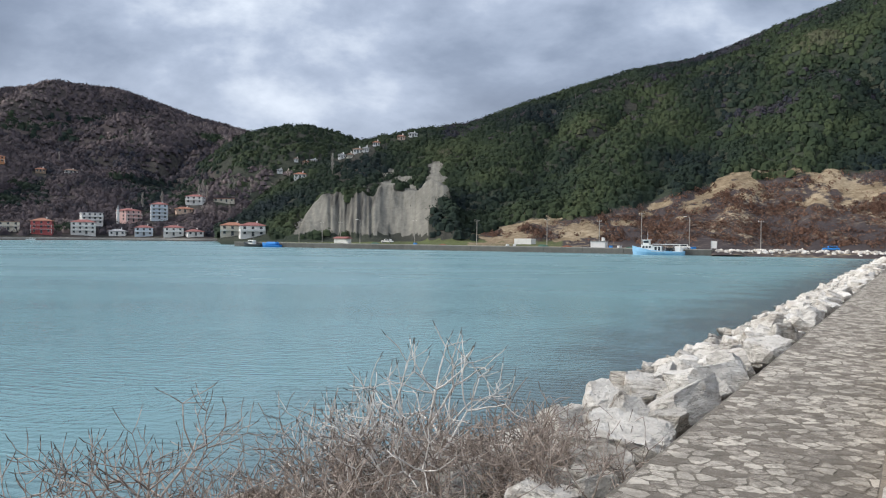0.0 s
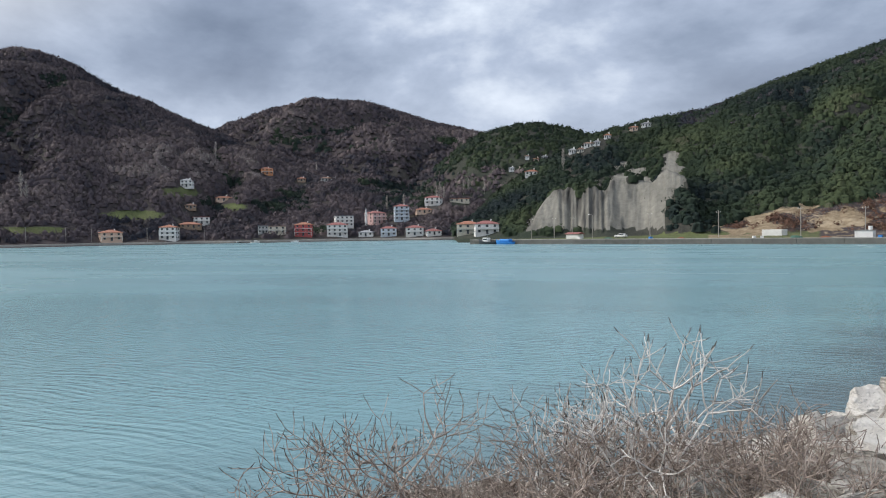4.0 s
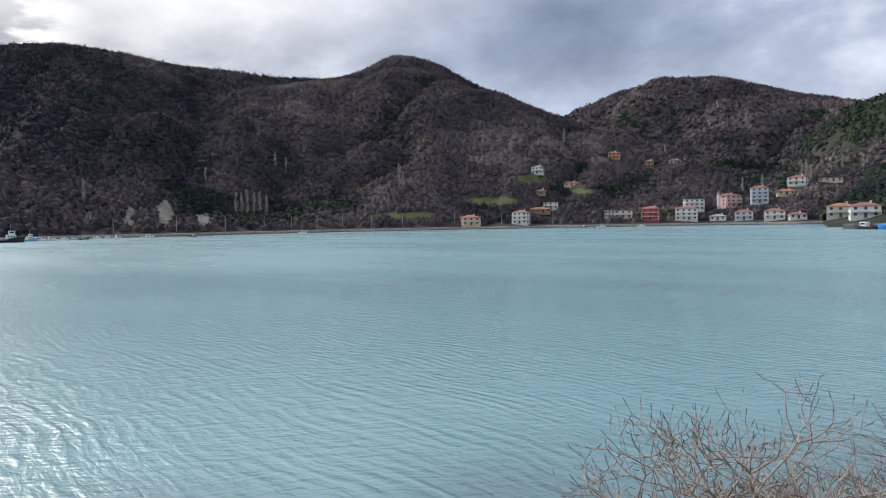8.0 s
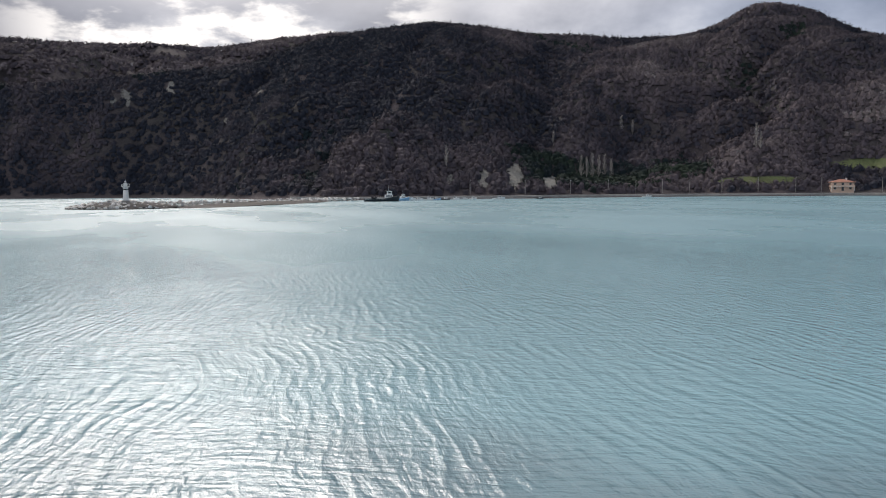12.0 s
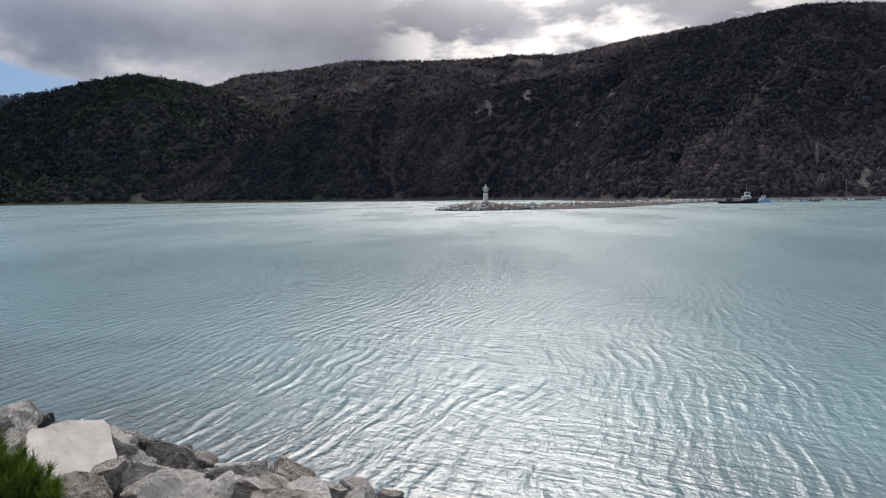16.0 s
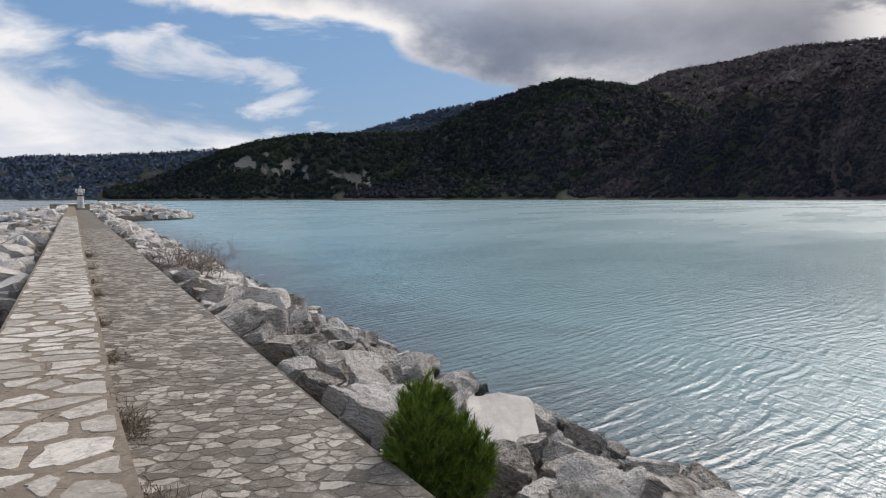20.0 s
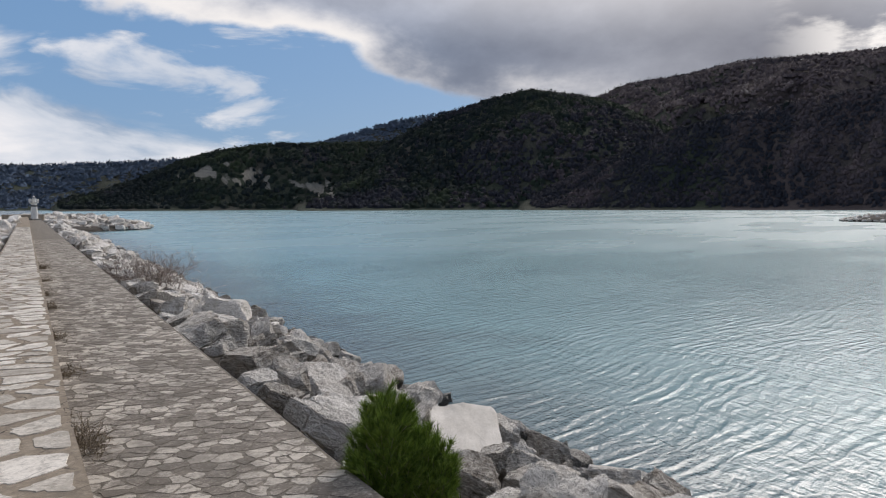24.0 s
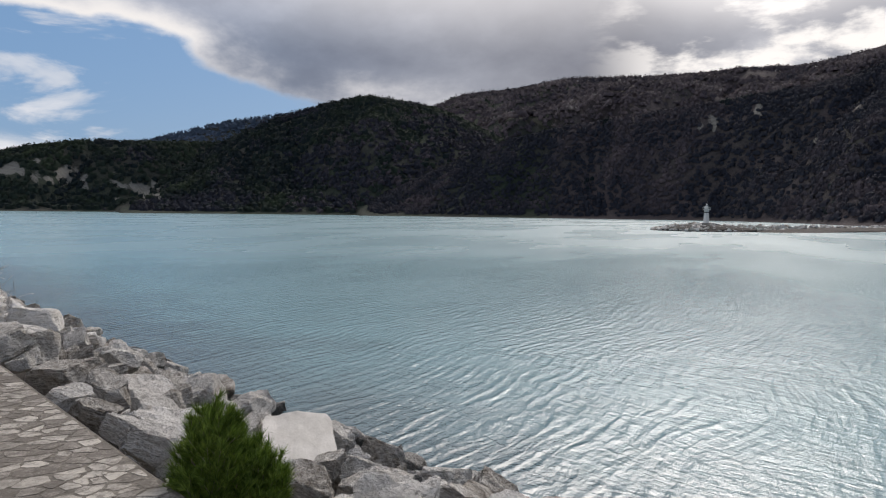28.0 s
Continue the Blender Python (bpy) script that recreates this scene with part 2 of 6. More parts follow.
def wood_material(name, stops, rough=0.9):
    """Crowns of far woods: one tint a tree, a little more a spray."""
    m, g, b = material(name, rough, 0.0, 0.1)
    t = g.attribute("tint", "Fac")
    i = g.add("ShaderNodeNewGeometry").outputs["Random Per Island"]
    v = g.math("ADD", t, g.math("MULTIPLY", g.math("SUBTRACT", i, 0.5), 0.05))
    # sprays are shaded with the roundness of their crown
    g.put(b.inputs["Normal"], g.attribute("crown", "Vector"))
    g.put(b.inputs["Base Color"], g.ramp(v, stops))
    return m


def rock_material():
    """Quarried limestone: pale faces, ochre stains, seams, and dark wet weed at the waterline."""
    m, g, b = material("limestone_boulder", 0.9, 0.0, 0.25)
    p = g.add("ShaderNodeTexCoord").outputs["Object"]
    w = g.add("ShaderNodeNewGeometry")
    r = g.math("FRACT", g.math("ADD", g.add("ShaderNodeObjectInfo").outputs["Random"], w.outputs["Random Per Island"]))
    n1, n2, n3 = g.noise(p, 1.3, 4, 0.6, 0.4), g.noise(p, 7.0, 6, 0.68), g.noise(g.scaled(p, (2, 2, 9)), 1.6, 5, 0.6, 0.8)
    n = g.math("ADD", g.math("ADD", g.math("MULTIPLY", n1, 0.46), g.math("MULTIPLY", n2, 0.24)), g.math("MULTIPLY", n3, 0.30))
    n = g.math("ADD", n, g.math("MULTIPLY", g.math("SUBTRACT", r, 0.5), 0.22))
    c = g.ramp(n, [(0.30, (0.15, 0.125, 0.10)), (0.39, (0.43, 0.396, 0.352)), (0.48, (0.72, 0.685, 0.635)), (0.64, (0.91, 0.88, 0.835))])
    c = g.mix(g.math("MULTIPLY", g.span(g.noise(p, 2.1, 3, 0.5), 0.53, 0.70), 0.36), c, (0.38, 0.295, 0.21, 1))
    seam = g.math("MULTIPLY", g.span(g.noise(g.scaled(p, (1.5, 1.5, 6)), 2.4, 6, 0.7, 1.2), 0.35, 0.42, 1.0, 0.0), 0.6)
    c = g.mix(seam, c, (0.11, 0.095, 0.08, 1))
    vor = g.add("ShaderNodeTexVoronoi", {"Vector": g.mix(0.25, p, g.add("ShaderNodeTexNoise", {"Vector": p, "Scale": 3.0}).outputs["Color"]), "Scale": 1.6})
    vor.feature = "DISTANCE_TO_EDGE"
    crack = g.span(vor.outputs["Distance"], 0.0, 0.03)
    z = g.add("ShaderNodeSeparateXYZ", {0: w.outputs["Position"]}).outputs[2]
    wet = g.span(g.math("ADD", z, g.math("MULTIPLY", g.math("SUBTRACT", n2, 0.5), 0.5)), 0.12, 0.42, 1.0, 0.0)
    g.put(b.inputs["Base Color"], g.mix(g.math("MULTIPLY", wet, 0.85), c, (0.05, 0.046, 0.04, 1)))
    g.put(b.inputs["Roughness"], g.span(wet, 0, 1, 0.92, 0.5))
    bump(g, b, g.math("ADD", g.math("ADD", n2, g.math("MULTIPLY", n3, 0.8)), g.math("MULTIPLY", crack, 0.06)), 1.0, 0.13)
    return m


M_WATER = water_material()
M_HILL = hill_material()
# blue lowest stops, here and in M_EVER, hold haze of the backlit hills
M_BARE = wood_material("bare_woods", [(0.0, (0.026, 0.030, 0.042)), (0.45, (0.105, 0.086, 0.094)), (0.8, (0.19, 0.155, 0.152)), (1.0, (0.42, 0.39, 0.355))])
M_SCRUB = wood_material("rust_scrub", [(0.0, (0.06, 0.036, 0.028)), (0.5, (0.165, 0.092, 0.066)), (1.0, (0.27, 0.19, 0.14))])
# aerial haze is put into the base colour of these woods
M_HAZEWOOD = wood_material("distant_woods", [(0.0, (0.085, 0.122, 0.185)), (0.5, (0.105, 0.15, 0.22)), (1.0, (0.13, 0.175, 0.24))])
M_EVER = wood_material("evergreen_woods", [(0.0, (0.014, 0.023, 0.026)), (0.5, (0.031, 0.047, 0.028)), (0.85, (0.062, 0.081, 0.041)), (1.0, (0.125, 0.113, 0.085))])
M_ROCK = rock_material()
# colour is darkened so that gaps between the boulders read as shadow
M_SHADED_RUBBLE = mottled("shaded_rubble_core", (0.03, 0.027, 0.024), (0.09, 0.08, 0.07), 1.5, 0.95, 0.8, 0.06)
M_PAVE = mottled("paving_stone", (0.19, 0.167, 0.143), (0.58, 0.535, 0.47), 9.0, 0.88, 0.9, 0.012, 0.42, laid=True, dirty=0.6)
M_SLAB = mottled("parapet_stone", (0.44, 0.40, 0.345), (0.80, 0.755, 0.685), 9.0, 0.85, 0.6, 0.012, 0.4, laid=True, cracks=0.35, dirty=0.36)
M_BED = mottled("dark_mortar", (0.155, 0.138, 0.117), (0.40, 0.36, 0.305), 7.0, 0.95, 1.0, 0.02, laid=True)
M_MORTAR = mottled("mortar", (0.27, 0.224, 0.172), (0.47, 0.402, 0.318), 7.0, 0.95, 0.9, 0.015, laid=True, cracks=0.9, dirty=0.4)
M_CONC = mottled("quay_concrete", (0.20, 0.195, 0.18), (0.38, 0.365, 0.335), 0.4, 0.9, 0.3, 0.02)

# ---- mesh helpers ----
def sheet(name, verts, faces, mat, floats=None, colours=None, smooth=False, link=True, vectors=None):
    """A mesh from numpy arrays of corners and of equal faces."""
    verts, faces = np.asarray(verts, np.float32), np.asarray(faces, np.int32)
    me = bpy.data.meshes.new(name)
    n = faces.shape[1]
    me.vertices.add(len(verts))
    me.vertices.foreach_set("co", verts.ravel())
    me.loops.add(faces.size)
    me.loops.foreach_set("vertex_index", faces.ravel())
    me.polygons.add(len(faces))
    me.polygons.foreach_set("loop_start", np.arange(0, faces.size, n, dtype=np.int32))
    me.polygons.foreach_set("use_smooth", np.full(len(faces), smooth))
    me.update(calc_edges=True)
    for key, vals in (floats or {}).items():
        me.attributes.new(key, "FLOAT", "POINT").data.foreach_set("value", np.asarray(vals, np.float32).ravel())
    for key, vals in (colours or {}).items():
        me.attributes.new(key, "FLOAT_COLOR", "POINT").data.foreach_set("color", np.asarray(vals, np.float32).ravel())
    for key, vals in (vectors or {}).items():
        me.attributes.new(key, "FLOAT_VECTOR", "POINT").data.foreach_set("vector", np.asarray(vals, np.float32).ravel())
    me.materials.append(mat)
    return new(name, me) if link else me


def part(name, bm, mat, parent=None, label="", smooth=False):
    """Links a bmesh as one mesh object, under a thing or a part where one is given."""
    me = bpy.data.meshes.new(name)
    for f in bm.faces:
        f.smooth = smooth
    bm.to_mesh(me)
    bm.free()
    me.materials.append(mat)
    ob = new(name, me)
    if parent:
        ob.parent = parent
    return tagged(ob, label)


def thing(name, label, category, m=None, group="", kind=""):
    ob = new(name)
    ob.empty_display_size = 0.2
    if m is not None:
        ob.matrix_basis = m
    return tagged(ob, label, category, group, kind)


def box(x0, x1, y0, y1, z0, z1, bevel=0.0):
    bm = bmesh.new()
    bmesh.ops.create_cube(bm, size=1)
    for v in bm.verts:
        v.co = Vector((x0 + (v.co.x + 0.5) * (x1 - x0), y0 + (v.co.y + 0.5) * (y1 - y0), z0 + (v.co.z + 0.5) * (z1 - z0)))
    if bevel:
        bmesh.ops.bevel(bm, geom=bm.edges[:], offset=bevel, segments=1, affect="EDGES")
    return bm


def rod(r0, r1, z0, z1, n=10, x=0.0, y=0.0, bevel=0.0):
    """An upright tapered round."""
    bm = bmesh.new()
    bmesh.ops.create_cone(bm, cap_ends=True, segments=n, radius1=r0, radius2=r1, depth=z1 - z0)
    bmesh.ops.translate(bm, verts=bm.verts, vec=(x, y, (z0 + z1) / 2))
    if bevel:
        bmesh.ops.bevel(bm, geom=[e for e in bm.edges if abs(e.verts[0].co.z - e.verts[1].co.z) < 1e-5], offset=bevel, segments=1, affect="EDGES")
    return bm


def bar(a, b, r, n=5, r2=None):
    """A round bar from a to b."""
    a, b = Vector(a), Vector(b)
    bm = bmesh.new()
    bmesh.ops.create_cone(bm, cap_ends=True, segments=n, radius1=r, radius2=r if r2 is None else r2, depth=(b - a).length)
    q = (b - a).to_track_quat("Z", "Y").to_matrix().to_4x4()
    bmesh.ops.transform(bm, matrix=Matrix.Translation((a + b) / 2) @ q, verts=bm.verts)
    return bm


def join(*bms):
    out = bmesh.new()
    for b in bms:
        me = bpy.data.meshes.new("tmp")
        b.to_mesh(me)
        b.free()
        out.from_mesh(me)
        bpy.data.meshes.remove(me)
    return out


RNG = np.random.default_rng(7)

# ---- the land ----
# each hill: heading and elevation of its crest, distance of crest and of foot by heading
HILLS = {
    "green": dict(crest=[(17.5, 0), (15.8, 0.4), (12.9, 3.1), (10.5, 4.6), (8, 5.9), (6.3, 6.8), (2.3, 7.7), (-2, 8.3), (-6.2, 9.7), (-10.2, 10.9), (-14, 12.0), (-17.7, 12.4),
                         (-21.1, 13.2), (-24.8, 14.6), (-28, 15.4), (-34, 16.6), (-48, 16), (-75, 9), (-105, 0)],
                  far=[(20, 400), (10, 470), (0, 540), (-15, 610), (-40, 600), (-105, 400)], near=[(20, 335), (10, 300), (0, 268), (-10, 262), (-20, 260), (-34, 255), (-60, 240), (-105, 240)]),
    "pine": dict(crest=[(27, 0), (22, 1), (18, 5), (15.2, 7.1), (13, 7.7), (10.9, 8.05), (8.3, 7.6), (6, 6.8), (3, 6), (-2, 3), (-6, 0)], far=[(0, 900)], near=[(0, 560)]),
    "middle": dict(crest=[(44, 0), (40, 4.5), (36, 6.8), (34.6, 7.4), (31.1, 8.95), (27, 9.75), (23.5, 9.65), (19.4, 8.5), (15.2, 7.3), (10, 6), (4, 4), (-4, 0)], far=[(0, 1300)], near=[(0, 640)]),
    "left": dict(crest=[(8, 0), (12, 1.6), (16, 2.3), (20, 2.7), (24, 3.3), (28, 4.4), (31, 5.7), (34, 7.2), (37.5, 8.3), (41.7, 10.3), (44, 11.6), (46.3, 12.2), (48, 12.0), (49.6, 11.2), (52, 10.55),
                        (56, 10.6), (60, 11.0), (63, 11.15), (68, 11.9), (71, 12.05), (74, 11.8), (76.5, 11.3), (80, 10.5), (84, 9.0), (91, 8.0), (97, 7.2), (103.5, 6.2), (107.4, 5.3), (110.5, 4.0), (114, 2.4), (119, 0)],
                  far=[(8, 560), (18, 560), (26, 640), (31, 760), (47, 850), (60, 800), (73, 740), (90, 720), (119, 800)], near=[(8, 460), (40, 452), (58, 405), (66, 360), (78, 345), (84, 420), (92, 600), (119, 700)]),
    "far": dict(crest=[(58, 0), (64, 6), (70, 9), (76.7, 11.4), (82.4, 10.8), (86.8, 10.0), (92, 9.95), (97, 9.85), (102.6, 9.85), (107.3, 9.1), (111, 8.7), (113, 7.8), (116, 6.8), (122, 3), (126, 0)], far=[(0, 1700)], near=[(0, 950)]),
    "dark": dict(crest=[(100, 0), (104, 2.5), (108, 5.3), (112.8, 7.6), (115.4, 8.05), (118.4, 8.45), (122.2, 7.5), (125.5, 6.4), (128.7, 4.7), (131, 3.3), (136, 0)], far=[(0, 1080)], near=[(0, 760)]),
    "bluff": dict(crest=[(117, 0), (120, 1), (124, 3.6), (128.6, 4.7), (132.6, 4.55), (138, 4.45), (141.8, 3.8), (143.9, 3.2), (146, 2.2), (149, 1.0), (153, 0)], far=[(0, 1130)], near=[(0, 960)]),
    "distant": dict(crest=[(112, 0), (118, 7), (123.8, 7.1), (127.9, 6.4), (131, 5.6), (133.4, 4.8), (137, 4), (141, 3.55), (145.5, 3.2), (149.4, 2.95), (153, 2.7), (157, 2.6), (160, 2.0), (165, 1.3), (180, 0.8), (200, 0)],
                    far=[(0, 2700)], near=[(0, 2000)]),
    "spur": dict(crest=[(138, 0), (141, 3), (143.9, 3.1), (149.4, 2.4), (153.2, 1.1), (158, 0)], far=[(0, 1550)], near=[(0, 1300)]),
}


def along_list(pairs, az):
    pairs = sorted(pairs)
    return np.interp(az, [p[0] for p in pairs], [p[1] for p in pairs])


def smooth_list(pairs, az):
    return sum(along_list(pairs, az + o) for o in (-0.5, 0, 0.5)) / 3


def value_noise(x, y, seed):
    """Smooth noise on numpy arrays, about -1 to 1."""
    xi, yi = np.floor(x).astype(np.int64), np.floor(y).astype(np.int64)
    fx, fy = x - xi, y - yi
    fx, fy = fx * fx * (3 - 2 * fx), fy * fy * (3 - 2 * fy)

    def h(a, b):
        n = np.sin(a * 127.1 + b * 311.7 + seed * 74.7) * 43758.5453
        return (n - np.floor(n)) * 2 - 1

    return (h(xi, yi) * (1 - fx) + h(xi + 1, yi) * fx) * (1 - fy) + (h(xi, yi + 1) * (1 - fx) + h(xi + 1, yi + 1) * fx) * fy


def fbm(x, y, seed, octaves=4):
    return sum(value_noise(x * 2 ** o, y * 2 ** o, seed + o) / 2 ** o for o in range(octaves)) / 1.6


def cliff_top(az):
    """Elevation of the upper edge of the bare marl cliff."""
    e = np.interp(az, [-1.1, -0.9, -0.6, -0.3, 0.0, 0.3, 0.9, 1.3, 1.7, 2.3, 2.9, 3.9, 4.8, 5.4, 7.0, 9.3, 10.5, 11.5, 11.9], [0.2, 1.4, 3.2, 4.2, 5.0, 5.9, 5.7, 4.8, 4.1, 4.0, 4.5, 5.0, 4.6, 3.5, 3.4, 3.4, 1.7, 0.4, 0.1])
    return e + 0.22 * value_noise(az * 2.1, az * 0, 15)


def cliff_beds(az, el):
    """Where the upright beds of the cliff stand bare: a wedge that narrows downwards."""
    mid, half = np.interp(el, [0.4, 3.5], [6.9, 7.0]), np.interp(el, [0.3, 3.5], [0.2, 2.5])
    return np.clip((half - np.abs(az - mid)) / 0.5 + 0.4, 0, 1) * (el < 4.0)


def cliff_ribs(az, el):
    """Upright beds: 0 on the faces, 1 in the gaps between."""
    return np.clip(0.5 + 1.3 * value_noise(az * 7.5 + 1.1 * el, el * 0.3, 55) + 0.6 * value_noise(az * 4.1 + 0.6 * el, el * 0.5, 56), 0, 1)


def spurs(az, r):
    """Spurs (up to 0.5) and the ravines between them (down to -0.6), running down the slopes."""
    x, y = -np.sin(np.radians(az)) * r, np.cos(np.radians(az)) * r
    warp = 0.7 * fbm(x / 120, y / 120, 8)
    slant = az + (r - 500) * 0.03
    a = np.abs(value_noise(slant / 6.0 + warp, r / 170 + warp, 6))
    b = np.abs(value_noise(slant / 2.7 - 1.2 * warp, r / 75, 26))
    return 0.45 - 0.85 * (1 - a) ** 1.8 + 0.22 * (0.5 - (1 - b) ** 1.8)


def land_height(az, r):
    """Height of the land and the name number of its hill."""
    az, r = np.asarray(az, float), np.asarray(r, float)
    x, y = -np.sin(np.radians(az)) * r, np.cos(np.radians(az)) * r
    best, who = np.full(az.shape, -6.0), np.full(az.shape, -1)
    gully = 0.55 * fbm(x / 80, y / 80, 3) + 1.9 * spurs(az, r)
    for k, h in enumerate(HILLS.values()):
        c, f = along_list(h["far"], az), along_list(h["near"], az)
        f = f + 9 * value_noise(az / 3.0, az * 0, 11 + k)
        top = np.tan(np.radians(smooth_list(h["crest"], az))) * c * 1.004 + 5.9
        top = np.where(smooth_list(h["crest"], az) < 0.15, -5, top)
        t = np.clip((r - f) / (c - f), 0, 1)
        s = 0.55 * t + 0.45 * (t * t * (3 - 2 * t))
        back = np.clip((r - c) / (0.8 * c), 0, 1)
        z = 1.3 + (top - 1.3) * s * (1 - back * back * (3 - 2 * back))
        z = z + gully * (0.055 if k == 0 else 0.115) * np.maximum(top, 0) * np.sin(np.pi * t) * (r < c)
        if k == 0:
            # the marl cliff stands up steeply from the quay road, fluted by rain
            flute = 4.0 * np.abs(value_noise(az * 3.1 + 0.3 * np.sin(r / 6), r * 0.03, 5)) + 2.0 * np.abs(value_noise(az * 7.3, r * 0.05, 9)) + 13 * fbm(az * 0.8, r * 0.05, 12)
            flute = flute * 0.22 + 3.5 * cliff_beds(az, np.full(az.shape, 2.4)) * cliff_ribs(az, np.full(az.shape, 2.0))
            step = np.clip((r - f - 4 - flute) * 0.62, 0, np.tan(np.radians(np.minimum(cliff_top(az), 4.2 + 0.2 * (cliff_top(az) - 4.2)) - 0.15 + 0.3 * fbm(az * 1.2, az * 0 + 3, 19))) * (f + 34) + 4)
            z = np.where((az > -1.2) & (az < 12), np.maximum(z, np.where(r < c, step, z)), z)
        z = np.where(r < f, 1.3 - (f - r) * 0.12, z)
        z = np.where(top <= 1.3, -6, z)
        who = np.where(z > best, k, who)
        best = np.maximum(best, z)
    return best, who


# the flat by the harbour quay
AXIS, TURN = 154.0, -32.7


def pier(s, l, z=0.0):
    """A place by metres seaward along the breakwater and metres towards the bay."""
    v = heading(AXIS) * s + heading(AXIS - 90) * l
    return Vector((v.x, v.y, z))


def shore(s, l, z=0.0):
    """The same for the landward leg: s metres towards the land."""
    v = heading(TURN) * s + heading(TURN + 90) * l
    return Vector((v.x, v.y, z))


def flat_height(x, y):
    """The made ground behind the quay and the beach beside it."""
    a, b = heading(AXIS), heading(AXIS - 90)
    s, l = x * a.x + y * a.y, x * b.x + y * b.y
    z = 1.35 + np.clip((-s - 214) * 0.02, 0, 2.2) + 0.25 * fbm(x / 14, y / 14, 21)
    beach = np.clip((-s - 196 - 8 * (l < 14)) / 12, -1.2, 1) * 1.35
    z = np.where(l < 22, np.minimum(z, beach), z)
    ok = (s < -192) & (l < 186) & (l > -260)
    ok &= ~((s > -206) & (l >= 22))
    return np.where(ok, z, -6)


def bump_at(az, el, a0, e0, wa, we):
    return np.exp(-(((az - a0) / wa) ** 2 + ((el - e0) / we) ** 2))


def zones(az, r, z):
    el = np.degrees(np.arctan2(z - EYE_Z, r))
    x, y = -np.sin(np.radians(az)) * r, np.cos(np.radians(az)) * r
    n = fbm(x / 60, y / 60, 31)
    green = np.clip(np.where((az < 17) | (az > 104), 0.75, 0.12) + 0.5 * n, 0, 1)
    # bare marl cliff with its slide, sandy cut, sea cliffs
    rock = np.zeros_like(az)
    inside = (az > np.interp(el, [0.3, 1.9, 2.8, 3.5, 4.4, 5.0, 6.0], [1.2, 1.0, 0.3, -0.6, -0.6, 0.0, 0.1]) + 0.25 * fbm(x / 7, y / 7, 38)) & (az < 11.8) & (r < 460)
    rock = np.maximum(rock, np.where(inside & (el < cliff_top(az) - 0.25 + 1.1 * fbm(x / 10, y / 10, 37)) & (el > 0.1), 1, 0))
    rock = np.where((az > -1.2) & (az < 12) & (r < 460) & (bump_at(az, el, 2.5, 2.2, 0.25, 0.4) + bump_at(az, el, 2.1, 4.3, 0.5, 0.5) + bump_at(az, el, 5.0, 4.2, 0.6, 0.4) + 0.5 * n > 0.6), 0.2, rock)
    rock = np.maximum(rock, 0.9 * np.where((az > 133) & (az < 144.5) & (r < 1090), np.clip(0.78 - np.abs(el - 1.95 - 0.17 * (az - 139.3)) / 1.2 + 1.25 * fbm(az * 1.9, el * 4.5, 33), 0, 1), 0))
    for a0, e0, wa, we in ((93, 6.6, 1.1, 0.8), (89.6, 7.3, 0.6, 0.6), (83.5, 7.4, 0.4, 0.4), (86.0, 5.2, 0.3, 0.5), (10.9, 6.9, 0.9, 0.1)):
        rock = np.maximum(rock, (0.62 + 0.9 * fbm(az * 3.1, el * 2.6, 39)) * bump_at(az, el, a0, e0, wa, we))
    # pale slips of bare rock at the foot of the brown hill
    for a0, e0, wa, we in ((64.4, 1.0, 0.75, 1.1), (61.8, 0.5, 0.7, 0.6), (66.8, 0.9, 0.45, 0.9), (69.3, 0.6, 0.4, 0.6)):
        rock = np.maximum(rock, (1.15 + 0.7 * fbm(az * 2.3, el * 1.6, 40)) * bump_at(az, el, a0, e0, wa, we))
    roofs = np.interp(az, [-40, -24, -21, -18, -14, -10, -6, -3], [5.0, 4.3, 4.2, 3.4, 2.2, 1.3, 1.0, 0.3])
    sand = np.where((az < -2) & (r < 420), np.clip(1.0 - np.abs(el - roofs + 0.9) / 1.25 + 1.7 * fbm(x / 9, y / 9, 35, 5) - np.interp(az, [-10, -4], [0.1, 0.4]), 0, 1), 0)
    sand = np.where((az < -2) & (r < 420) & (el < roofs), np.maximum(sand, 0.36), sand)
    meadow = np.where((az > -34) & (az < 14) & (r < 285) & (z < 3.6), np.where(az < -9, 0.38, 0.58), 0)
    for a0, e0, wa, we in ((40.3, 1.55, 2.6, 0.45), (33.3, 2.1, 1.3, 0.35), (47, 0.55, 3.5, 0.3), (37, 3.2, 2, 0.4)):
        meadow = np.maximum(meadow, bump_at(az, el, a0, e0, wa, we))
    green = np.where((az < -3) & (el < roofs), 0.0, green)
    return green, rock, sand, meadow


